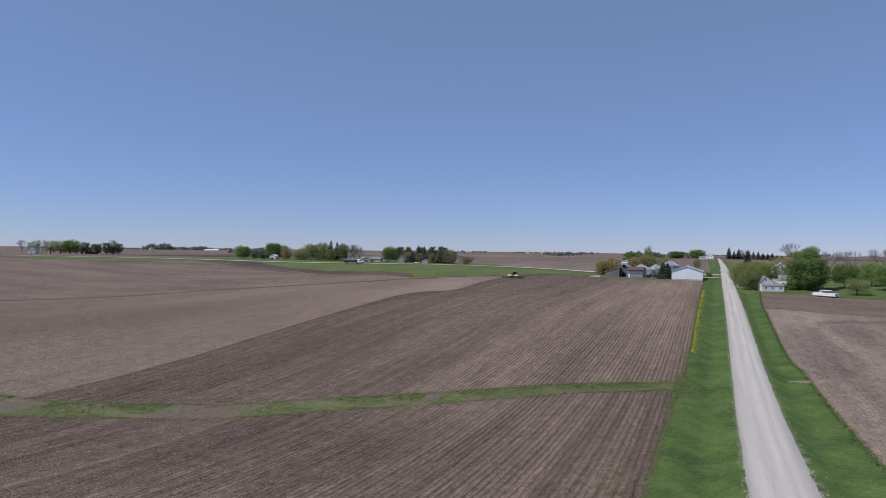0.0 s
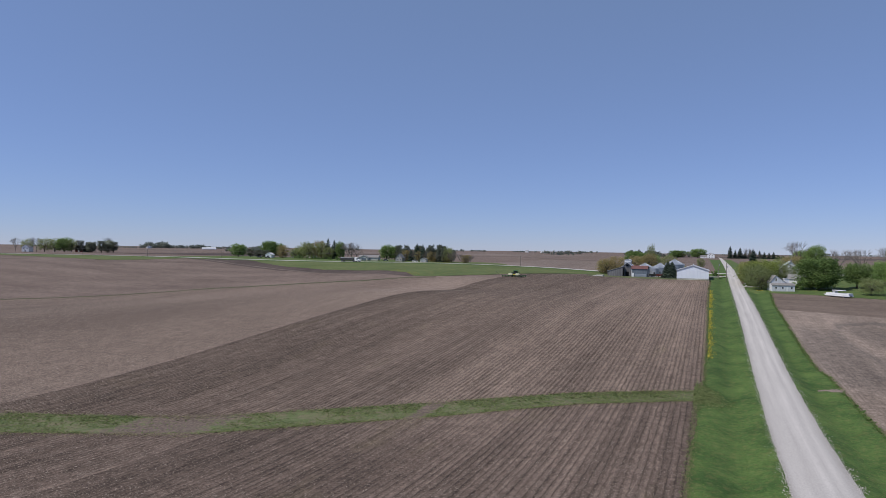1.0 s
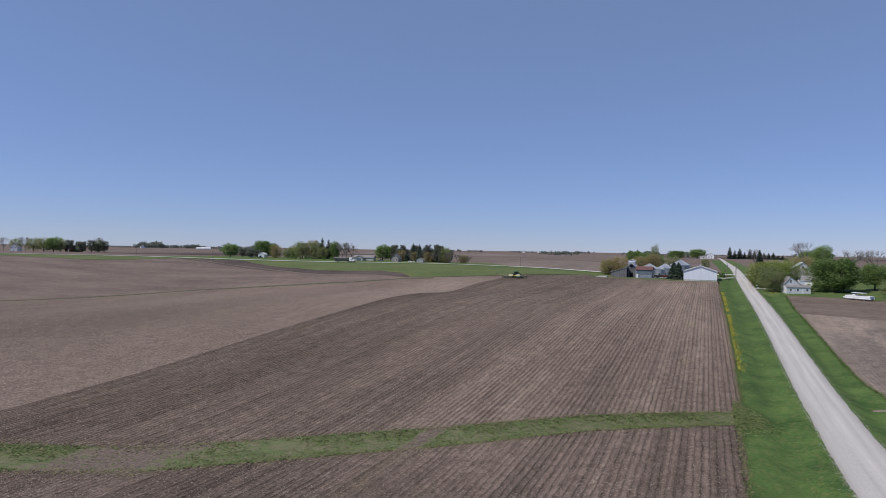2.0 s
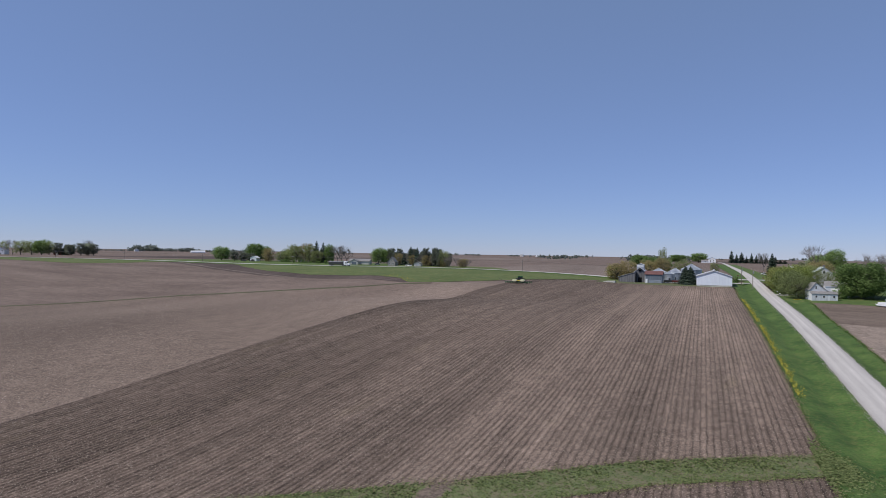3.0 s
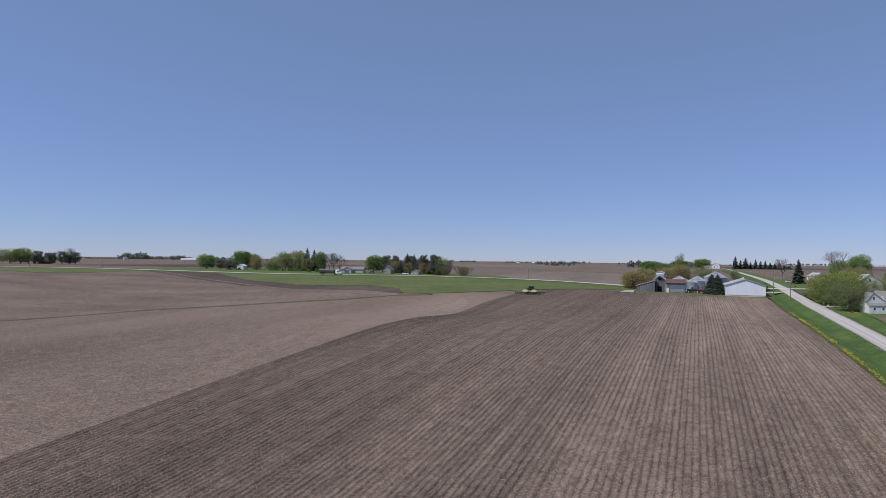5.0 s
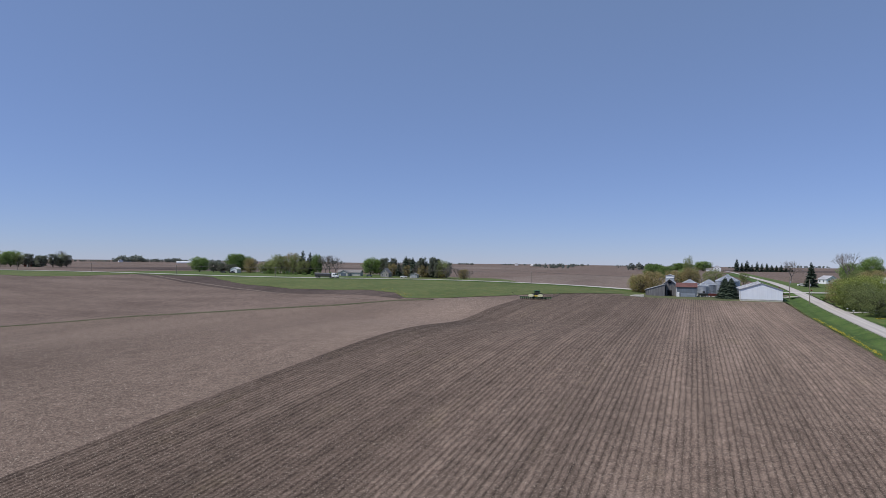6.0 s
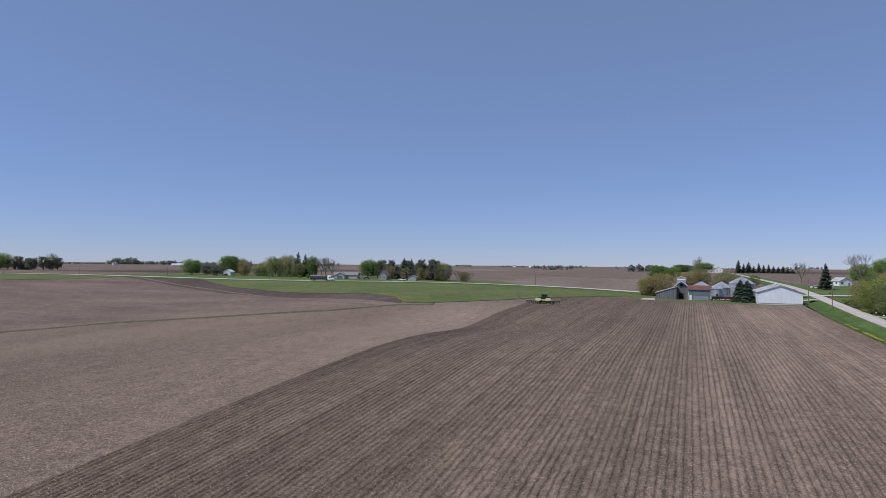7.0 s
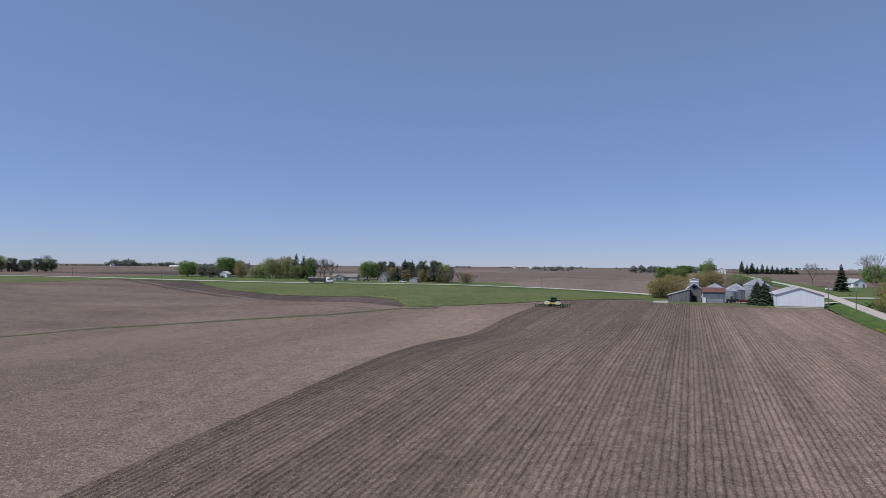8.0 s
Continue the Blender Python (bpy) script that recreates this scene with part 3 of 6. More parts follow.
def box(x0, x1, y0, y1, z0, z1, bevel=0.03):
    return box_into(bmesh.new(), x0, x1, y0, y1, z0, z1, bevel)


def prism(outline, y0, y1):
    """A solid from an outline in x and z, carried along y."""
    bm = bmesh.new()
    a = [bm.verts.new((x, y0, z)) for x, z in outline]
    b = [bm.verts.new((x, y1, z)) for x, z in outline]
    n = len(outline)
    bm.faces.new(a)
    bm.faces.new(b[::-1])
    for i in range(n):
        bm.faces.new((a[i], b[i], b[(i + 1) % n], a[(i + 1) % n]))
    bmesh.ops.recalc_face_normals(bm, faces=bm.faces)
    return bm


def tube_into(bm, points, radii, sides=6):
    rings = []
    for i, (p, r) in enumerate(zip(points, radii)):
        d = Vector(points[min(i + 1, len(points) - 1)]) - Vector(points[max(i - 1, 0)])
        q = d.to_track_quat("Z", "Y")
        rings.append([bm.verts.new(Vector(p) + q @ Vector((r * math.cos(6.2832 * k / sides), r * math.sin(6.2832 * k / sides), 0))) for k in range(sides)])
    for a, b in zip(rings, rings[1:]):
        for k in range(sides):
            bm.faces.new((a[k], a[(k + 1) % sides], b[(k + 1) % sides], b[k]))
    bm.faces.new(rings[0][::-1])
    bm.faces.new(rings[-1])
    return bm


def tube(points, radii, sides=6):
    return tube_into(bmesh.new(), points, radii, sides)


def lathe(profile, sides=32, smooth=False):
    """A round body from a profile of radius and height."""
    bm = bmesh.new()
    rings = [[bm.verts.new((r * math.cos(6.28318 * k / sides), r * math.sin(6.28318 * k / sides), z)) for k in range(sides)] for r, z in profile]
    for a, b in zip(rings, rings[1:]):
        for k in range(sides):
            f = bm.faces.new((a[k], a[(k + 1) % sides], b[(k + 1) % sides], b[k]))
            f.smooth = smooth
    bm.faces.new(rings[0][::-1])
    bm.faces.new(rings[-1])
    return bm


def wheel_bm(radius, width, x, y, z):
    """A wheel whose axle lies along x."""
    bm = lathe([(radius * 0.55, -width / 2), (radius * 0.92, -width / 2), (radius, -width * 0.32), (radius, width * 0.32), (radius * 0.92, width / 2), (radius * 0.55, width / 2)], 20)
    bmesh.ops.transform(bm, matrix=Matrix.Translation((x, y, z)) @ Matrix.Rotation(radians(90), 4, "Y"), verts=bm.verts)
    return bm


# ---- trees ----
def add_leaf(vs, fs, p, size, rng, up=0.35, out=None):
    """A small bent clump of leaves: two quads that share an edge."""
    n = rng.normal(size=3)
    n[2] += up
    if out is not None:
        n = n * 0.55 + out * 1.1
    n /= np.linalg.norm(n) + 1e-9
    t = np.cross(n, rng.normal(size=3))
    t /= np.linalg.norm(t) + 1e-9
    b = np.cross(n, t)
    s, w = size * rng.uniform(0.6, 1.3), size * rng.uniform(0.4, 0.9)
    k = len(vs)
    fold = n * size * rng.uniform(0.1, 0.4)
    vs += [p - t * s - b * w * 0.4 - fold, p - b * w, p + b * w, p - t * s * 0.8 + b * w * 0.5 - fold, p + t * s - b * w * 0.4 - fold, p + t * s * 0.9 + b * w * 0.4 - fold]
    fs += [(k, k + 1, k + 2, k + 3), (k + 1, k + 4, k + 5, k + 2)]


def raw_part(name, vs, fs, mat, parent):
    me = bpy.data.meshes.new(name)
    me.from_pydata([tuple(map(float, v)) for v in vs], [], fs)
    me.materials.append(mat)
    ob = new(name, me)
    ob.parent = parent
    return ob


def limbs(bm, start, ways, r0, rng, depth, length, spread, fine=0.02):
    """Forking limbs; returns the tips."""
    tips = []
    todo = [(Vector(start), Vector(ways), r0, length, depth)]
    while todo:
        p, d, r, l, k = todo.pop()
        d = d.normalized()
        mid = p + d * l * 0.5 + Vector(rng.normal(size=3)) * l * 0.05
        end = p + d * l + Vector(rng.normal(size=3)) * l * 0.06
        tube_into(bm, [p, mid, end], [r, r * 0.85, r * 0.66], 5 if k > 2 else 3)
        tips.append((end, k))
        if k:
            for _ in range(3 if k > 1 else 4):
                nd = d + Vector(rng.normal(size=3)) * spread + Vector((0, 0, 0.12))
                todo.append((p.lerp(end, rng.uniform(0.6, 1.0)), nd, max(r * 0.6, fine), l * rng.uniform(0.62, 0.85), k - 1))
    return tips


def broad_tree(name, label, mat, seed, height=12.0, width=11.0, low=0.18, n=2600, size=0.36, lobes=16, sparse=0.0):
    """A broad-leaved tree: trunk and limbs, and a crown of leaf clumps round uneven lobes."""
    rng = np.random.default_rng(seed)
    t = thing(name, label, "tree", pose(0, 0, 0))
    bm = bmesh.new()
    base = height * 0.022
    lean = Vector((rng.normal() * 0.3, rng.normal() * 0.3, 0))
    fork = Vector((0, 0, height * 0.30)) + lean
    tube_into(bm, [(0, 0, -0.4), (0, 0, 0.3), fork * 0.6, fork], [base * 1.6, base * 1.15, base, base * 0.85], 8)
    centres = []
    for k in range(lobes):
        a = k * 2.39996 + rng.uniform(-0.4, 0.4)
        f = (k + 0.5) / lobes
        h = low + (1 - low) * (0.12 + 0.80 * f)
        r = 0.5 * width * math.sqrt(max(0.04, 1 - ((h - 0.52) / 0.52) ** 2)) * rng.uniform(0.45, 0.78)
        c = np.array([r * math.cos(a), r * math.sin(a), h * height])
        centres.append((c, width * rng.uniform(0.13, 0.22)))
        tip = Vector(c)
        tube_into(bm, [fork * rng.uniform(0.75, 1.0), fork.lerp(tip, 0.55) + Vector((0, 0, height * 0.03)), tip], [base * 0.5, base * 0.28, base * 0.08], 5)
    part("trunk", bm, M_BARK, t)
    vs, fs = [], []
    for k in range(n):
        c, r = centres[int(rng.integers(len(centres)))]
        d = rng.normal(size=3)
        d /= np.linalg.norm(d)
        rad = r * (rng.uniform(0.35, 1.0) ** 0.5) * rng.uniform(0.85, 1.2) * (1.0 if rng.uniform() < 0.6 else rng.uniform(1.05, 1.4))
        p = c + d * rad * np.array([1.0, 1.0, 0.78])
        if noise.noise(tuple(p * 0.55 + seed)) < -0.28 + sparse:
            continue
        add_leaf(vs, fs, p, size, rng, out=d)
    raw_part("crown", vs, fs, mat, t)
    return t


def bare_tree(name, label, seed, height=14.0, leaf=None, n=0, size=0.3):
    rng = np.random.default_rng(seed)
    t = thing(name, label, "tree", pose(0, 0, 0))
    bm = bmesh.new()
    base = height * 0.02
    fork = Vector((0, 0, height * (0.22 if not leaf else 0.07)))
    tube_into(bm, [(0, 0, -0.4), (0, 0, 0.4), fork], [base * 1.5, base, base * 0.85], 7)
    tips = []
    for k in range(5):
        a = k * 1.2566 + rng.uniform(-0.3, 0.3)
        tips += limbs(bm, fork * rng.uniform(0.8, 1.0), (math.cos(a) * 0.75, math.sin(a) * 0.75, 1.0), base * 0.6, rng, 4, height * 0.27, 0.42, 0.022)
    part("trunk", bm, M_TWIG, t)
    if leaf:
        vs, fs = [], []
        ends = [p for p, k in tips if k <= 3]
        for _ in range(n):
            p = np.array(ends[int(rng.integers(len(ends)))]) + rng.normal(size=3) * height * 0.03
            add_leaf(vs, fs, p, size, rng)
        raw_part("crown", vs, fs, leaf, t)
    return t


def conifer(name, label, mat, seed, height=12.0, width=5.2, low=0.03, layers=30, per=38, ragged=0.16, taper=0.85):
    """A spruce or pine: a straight stem and drooping boughs in whorls."""
    rng = np.random.default_rng(seed)
    t = thing(name, label, "tree", pose(0, 0, 0))
    part("trunk", tube([(0, 0, -0.4), (0, 0, height * 0.5), (0, 0, height * 0.98)], [height * 0.022, height * 0.013, 0.02], 7), M_BARK, t)
    vs, fs = [], []
    for i in range(layers):
        f = i / (layers - 1)
        z = height * (low + (0.97 - low) * f)
        r = 0.5 * width * (1 - f) ** taper + 0.12
        for k in range(max(5, int(per * (1 - 0.6 * f)))):
            a = rng.uniform(0, 6.2832)
            reach = r * rng.uniform(1 - ragged * 2, 1.12)
            d = np.array([math.cos(a), math.sin(a), 0.0])
            side = np.array([-d[1], d[0], 0.0])
            droop = -0.32 * reach + rng.uniform(-0.1, 0.25)
            w = 0.22 * reach + 0.14
            zz = z + rng.uniform(-0.25, 0.25)
            o = np.array([0, 0, zz])
            m1 = o + d * reach * 0.55 + np.array([0, 0, droop * 0.35])
            m2 = o + d * reach + np.array([0, 0, droop])
            q = len(vs)
            vs += [o - side * 0.05, o + side * 0.05, m1 + side * w, m1 - side * w, m2 + side * w * 0.35, m2 - side * w * 0.35, m1 + side * w * 0.8 + np.array([0, 0, -0.35 * w - 0.15]), m1 - side * w * 0.8 + np.array([0, 0, -0.35 * w - 0.15])]
            fs += [(q, q + 1, q + 2, q + 3), (q + 3, q + 2, q + 4, q + 5), (q + 2, q + 6, q + 4), (q + 3, q + 5, q + 7)]
    raw_part("crown", vs, fs, mat, t)
    return t


KINDS = {
    "maple": (broad_tree("maple_tree", "rounded full green maple tree in fresh leaf", L_GREEN, 3, low=0.07, n=12000, size=0.20, lobes=36), 12.0, 11.0),
    "oak": (broad_tree("shade_tree", "broad deep green shade tree with a dense crown", L_DEEP, 5, low=0.02, n=15000, size=0.20, lobes=44), 12.0, 11.0),
    "willow": (broad_tree("willow_tree", "yellow-green willow tree with a loose low crown", L_YELLOW, 8, low=-0.06, n=13000, size=0.18, lobes=46, sparse=0.0), 12.0, 11.0),
    "budding": (broad_tree("budding_tree", "brownish olive tree just coming into bud", L_BROWN, 12, low=-0.04, n=10500, size=0.15, lobes=40, sparse=0.04), 12.0, 11.0),
    "light": (broad_tree("ash_tree", "thin pale green tree in early leaf", L_LIGHT, 15, low=0.06, n=7000, lobes=32, sparse=0.1, size=0.17), 12.0, 11.0),
    "bare": (bare_tree("bare_tree", "leafless grey branching tree", 21, 14.0), 14.0, 13.0),
    "spruce": (conifer("spruce_tree", "dark green cone-shaped spruce tree", L_SPRUCE, 31, 12.0, 5.2, 0.05, 26, 30, 0.32, 0.68), 12.0, 5.2),
    "blue_spruce": (conifer("spruce_tree", "full rounded dark green spruce beside the shed", L_SPRUCE, 33, 12.0, 6.4, 0.02, 30, 46, 0.2, 0.58), 12.0, 6.4),
    "pine": (broad_tree("pine_tree", "grey-green ragged pine in a windbreak", L_PINE, 35, height=12.0, width=6.6, low=0.03, n=3000, size=0.24, lobes=26, sparse=0.1), 12.0, 6.6),
    "olive": (broad_tree("willow_tree", "grey-green willow tree with a loose low crown over dark limbs", L_OLIVE, 23, low=0.0, n=12000, size=0.15, lobes=56, sparse=0.08), 12.0, 11.0),
    "yard_maple": (broad_tree("maple_tree", "green maple tree with a clear trunk over a mown lawn", L_GREEN, 19, low=0.2, n=10000, size=0.20, lobes=34, sparse=0.03), 12.0, 11.0),
    "windbreak": (conifer("spruce_tree", "ragged dark spruce in a far windbreak", L_SPRUCE, 37, 12.0, 5.6, 0.05, 22, 26, 0.38, 0.62), 12.0, 5.6),
    "shrub": (broad_tree("shrub", "low rounded green shrub", L_DEEP, 41, height=3.0, width=3.4, low=0.0, n=500, size=0.22, lobes=9), 3.0, 3.4),
}
USED = set()
FULL = {}
PLANT_RNG = np.random.default_rng(77)


def plant(kind, x, y, height, width=0.0, group=""):
    """A tree of that kind, height and crown width, on the land at x, y."""
    model, h0, w0 = KINDS[kind]
    if kind not in FULL:
        pts = np.array([v.co for c in model.children for v in c.data.vertices])
        FULL[kind] = (float(pts[:, 2].max()), float(np.quantile(np.abs(pts[:, :2]), 0.985) * 2))
    h0, w0 = FULL[kind]
    sz = height / h0
    sx = (width / w0) if width else sz
    m = on_land(x, y, PLANT_RNG.uniform(0, 360), -0.05, (sx, sx, sz))
    if kind in USED:
        ob = copy_thing(model, m)
        ob.matrix_basis = m
    else:
        USED.add(kind)
        ob = model
        ob.matrix_basis = m
    if group:
        tagged(ob, group=group)
    return ob


# trees of the east homestead
for kind, x, y, h, w in [
    ("willow", 15.0, 327, 12.5, 14), ("willow", 20.5, 338, 12.5, 13), ("light", 26, 346, 12, 12), ("olive", 16.6, 303.0, 9.6, 11.5), ("olive", 15.0, 319, 11, 11), ("light", 35, 346, 9, 9), ("budding", 14.5, 345, 10.5, 11), ("shrub", 30.5, 306, 4.0, 4.5),
    ("oak", 38.5, 309, 14.5, 17.5), ("yard_maple", 53.5, 317, 11.5, 11), ("yard_maple", 66, 330, 11.5, 11), ("light", 52.8, 288, 7.5, 9), ("yard_maple", 68, 309, 11, 12),
]:
    plant(kind, x, y, h, w, "trees round the east homestead")
for kind, x, y, h, w in [
    ("light", 77, 345, 11, 10), ("yard_maple", 90, 352, 12, 12), ("light", 102, 345, 12, 12), ("yard_maple", 114, 366, 13, 14), ("oak", 128, 356, 13, 14),
    ("bare", 60, 400, 15, 16), ("bare", 72, 410, 15, 16), ("bare", 85, 402, 16, 15), ("bare", 98, 415, 15, 16), ("bare", 112, 405, 16, 15), ("bare", 126, 418, 15, 15),
    ("bare", 57.4, 552, 21, 20), ("maple", 70, 550, 19, 14), ("yard_maple", 47, 372, 11, 11), ("light", 36, 425, 11, 11),
]:
    plant(kind, x, y, h, w, "trees round the east homestead")
# trees by the crossing and beyond
for kind, x, y, h, w in [
    ("spruce", 21.9, 459, 14, 6.4), ("bare", 26, 565, 15, 14), ("shrub", 12.2, 361, 2.4, 4), ("shrub", 13.4, 354, 2.0, 3), ("maple", 64, 580, 15, 14),
    ("shrub", -1.5, 388, 3.2, 3.2), ("light", -10, 480, 8, 6), ("budding", 40, 412, 11, 13),
]:
    plant(kind, x, y, h, w, "trees by the crossing")
for k, (h, w) in enumerate([(22, 10), (16, 8), (19.5, 12), (13, 7), (18, 8), (15, 8), (15.5, 8), (12.5, 9), (12, 8), (13, 9), (8, 9), (7, 10)]):
    plant("windbreak", 27.6 + k * 8.2, 1190 + k * 8.7, h, w, "spruces of the far windbreak")
# trees behind the farmyard
for kind, x, y, h, w in [
    ("blue_spruce", -25.0, 364.6, 9.4, 6.8), ("blue_spruce", -22.7, 362.0, 9.3, 6.4), ("budding", -62, 392, 9.5, 13), ("budding", -57, 398, 11, 12), ("willow", -64, 402, 8, 9),
    ("budding", -47, 416, 10.5, 12), ("budding", -39, 418, 12, 12), ("light", -28, 424, 11.5, 11), ("light", -40.4, 444, 18.6, 5.6),
    ("maple", -41, 455, 11, 12), ("oak", -66, 575, 12, 15), ("maple", -56, 560, 11, 12), ("maple", -24, 1165, 18, 28), ("oak", -58, 1180, 14, 30), ("willow", -19.5, 398, 6, 7),
]:
    plant(kind, x, y, h, w, "trees round the farmyard")
# grove of the homesteads along the paved road
for kind, x, y, h, w in [
    ("maple", -423, 470, 14, 15), ("pine", -408, 470, 9, 9), ("pine", -400, 472, 8, 9), ("pine", -393, 474, 7.5, 9), ("oak", -400, 488, 17, 16),
    ("maple", -391, 492, 15, 10), ("budding", -373, 474, 12.5, 11), ("maple", -366, 492, 10.5, 12), ("light", -352, 482, 16.5, 14), ("light", -346, 478, 17, 13),
    ("budding", -339, 484, 17.5, 13), ("light", -333, 480, 17, 12), ("windbreak", -329, 484, 19.5, 8.5), ("windbreak", -323.5, 486, 18, 8), ("maple", -317, 486, 17.5, 9),
    ("bare", -301, 480, 16, 17),
]:
    plant(kind, x, y, h, w, "trees of the road homesteads")
for kind, x, y, h, w in [
    ("light", -324, 478, 12, 11), ("maple", -270, 490, 15, 13), ("maple", -263, 492, 14, 10), ("pine", -258, 490, 14.5, 8), ("light", -360, 476, 10, 12),
    ("bare", -306, 482, 15.5, 14), ("bare", -298, 484, 14, 13), ("light", -412, 500, 14, 12), ("bare", -372, 515, 14, 12), ("light", -377, 505, 13, 11),
]:
    plant(kind, x, y, h, w, "trees of the road homesteads")
for k in range(24):
    plant("pine" if k % 3 else "windbreak", -254 + k * 2.7 + PLANT_RNG.uniform(-1, 1), 486 - k * 1.7 + PLANT_RNG.uniform(-5, 10), PLANT_RNG.uniform(9.0, 15.5), PLANT_RNG.uniform(5.0, 7.5), "pines of the road windbreak")
for k in range(9):
    plant("budding" if k % 2 else "bare", -250 + k * 8 + PLANT_RNG.uniform(-2, 2), 480 - k * 4.6, PLANT_RNG.uniform(7, 10), 9.0, "pines of the road windbreak")
for kind, x, y, h, w in [("light", -192, 447, 13.5, 8), ("bare", -186, 444, 8.5, 8), ("bare", -180, 443, 7.5, 8), ("budding", -176, 444, 6.5, 7), ("bare", -171, 442, 6, 7), ("budding", -211, 540, 5.5, 7), ("shrub", -352, 470, 3, 3)]:
    plant(kind, x, y, h, w, "trees of the road homesteads")
for k in range(16):
    plant("shrub", -352 + k * 5.2 + PLANT_RNG.uniform(-1.5, 1.5), 466 - k * 1.2, PLANT_RNG.uniform(2.0, 3.4), 2.6, "clipped shrubs along the lawns")
# grove of the far west homestead
for kind, x, y, h, w in [
    ("bare", -846, 520, 19, 16), ("light", -834, 528, 19, 15), ("bare", -822, 532, 20, 16), ("light", -812, 536, 20, 17), ("light", -800, 542, 20, 19),
    ("maple", -790, 548, 21, 22), ("light", -782, 552, 19, 16), ("pine", -776, 560, 17, 12), ("spruce", -769, 564, 14, 8), ("pine", -762, 566, 15, 12),
    ("bare", -762, 590, 21, 18), ("light", -755, 586, 18, 15), ("pine", -753, 574, 17, 12), ("pine", -746, 577, 13, 10),
]:
    plant(kind, x, y, h, w, "trees of the west homestead")
for x, y in ((-741, 583), (-772, 575), (-756, 560)):
    plant("pine", x, y, PLANT_RNG.uniform(12, 16), 10.5, "trees of the west homestead")


# far groves on the skyline, countless trees in each
def far_grove(x, y, wide, deep, height, seed):
    rng = np.random.default_rng(seed)
    vs, fs = [], []
    count = max(6, int(wide / 4.5))
    for _ in range(count):
        cx, cy = x + rng.uniform(-0.5, 0.5) * wide, y + rng.uniform(-0.5, 0.5) * deep
        h = height * rng.uniform(0.55, 1.1)
        z0 = at(cx, cy)
        k = len(vs)
        vs += [np.array(v) for v in ((cx - 0.3, cy, z0 - 0.3), (cx + 0.3, cy, z0 - 0.3), (cx, cy + 0.4, z0 - 0.3), (cx, cy, z0 + h * 0.8))]
        fs += [(k, k + 1, k + 3), (k + 1, k + 2, k + 3), (k + 2, k, k + 3)]
        for _ in range(60):
            d = rng.normal(size=3)
            d /= np.linalg.norm(d)
            add_leaf(vs, fs, np.array([cx, cy, z0 + h * 0.55]) + d * np.array([h * 0.42, h * 0.42, h * 0.45]) * rng.uniform(0.5, 1.0), h * 0.13, rng)
    me = bpy.data.meshes.new("far_grove")
    me.from_pydata([tuple(map(float, v)) for v in vs], [], fs)
    me.materials.append(L_FAR_HAZED)
    return tagged(new("far_grove", me), "distant haze-paled grove of trees on the skyline", "trees", "far groves", "stuff")


GROVES = np.random.default_rng(5)
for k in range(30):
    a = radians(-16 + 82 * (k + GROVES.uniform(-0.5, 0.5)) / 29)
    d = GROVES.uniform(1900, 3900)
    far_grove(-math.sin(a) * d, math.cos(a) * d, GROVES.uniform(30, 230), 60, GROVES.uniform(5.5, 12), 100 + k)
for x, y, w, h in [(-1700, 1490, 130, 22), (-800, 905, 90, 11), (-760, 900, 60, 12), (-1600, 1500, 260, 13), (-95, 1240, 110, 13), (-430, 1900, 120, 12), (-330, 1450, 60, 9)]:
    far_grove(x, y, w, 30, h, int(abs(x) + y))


# ---- yards ----
yard = drape("farmyard_lawn", span(-67, -1.8, 1.5), lambda x: 349.3 + wob(x, 61, 0.5), lambda x: 394.0, 20, M_YARD, lambda s, f, c: 0.13, "x")
tagged(yard, "worn green farmyard lawn round the buildings", "lawn", kind="structure")
homestead = drape("homestead_lawn", span(11.5, 170, 2.0), lambda x: (286.0 if x < 28 else 286.0 - (x - 28) * 0.50) + wob(x, 63, 0.6), lambda x: 393.0, 24, M_LAWN, lambda s, f, c: 0.15 - (0.95 if s < 18.4 and f < 0.01 else 0.0), "x")
tagged(homestead, "shaded green lawn of the homestead beside the gravel road", "lawn", kind="structure")
north_lawn = drape("north_lawn", span(-470, -168, 4), lambda x: 406.0, lambda x: 520.0 + wob(x, 65, 6) - max(0, x + 260) * 0.7, 12, M_LAWN, lambda s, f, c: 0.13, "x")
tagged(north_lawn, "green lawns of the homesteads along the paved road", "lawn", kind="structure")
crossing_lawn = drape("crossing_lawn", span(11.5, 90, 3), lambda x: 406.0, lambda x: 520.0, 8, M_LAWN, lambda s, f, c: 0.13, "x")
tagged(crossing_lawn, "green lawn beyond the road crossing", "lawn", kind="structure")
grass_tip = drape("grass_patch", span(-236, -128, 4), lambda x: 406.0, lambda x: 406 + max(0.5, 75 * (1 - ((x + 184) / 56) ** 2)), 6, M_HAY, lambda s, f, c: 0.16, "x")
tagged(grass_tip, "green grass patch in the corner of a bare field", "field", kind="structure")
far_verge = drape("verge_far", span(404, 900, 4), lambda y: road_west(y) - 5.5 - (y - 404) * 0.015, lambda y: road_west(y) + 0.3, 4, M_VERGE, lambda s, f, c: 0.25, "y")
tagged(far_verge, "green grass verge beyond the crossing", "verge", kind="structure")
far_verge_e = drape("verge_far_east", span(404, 900, 4), lambda y: road_east(y) - 0.3, lambda y: road_east(y) + 9, 4, M_LAWN, lambda s, f, c: 0.25, "y")
tagged(far_verge_e, "pale green verge beyond the crossing", "verge", kind="structure")
drive = drape("farm_drive", span(-36, 4.5, 1.5), lambda x: 373.5 + wob(x, 71, 0.4), lambda x: 378.0 + wob(x, 72, 0.4), 4, M_DRIVE, lambda s, f, c: 0.26 + (0.25 if s > 1 else 0), "x")
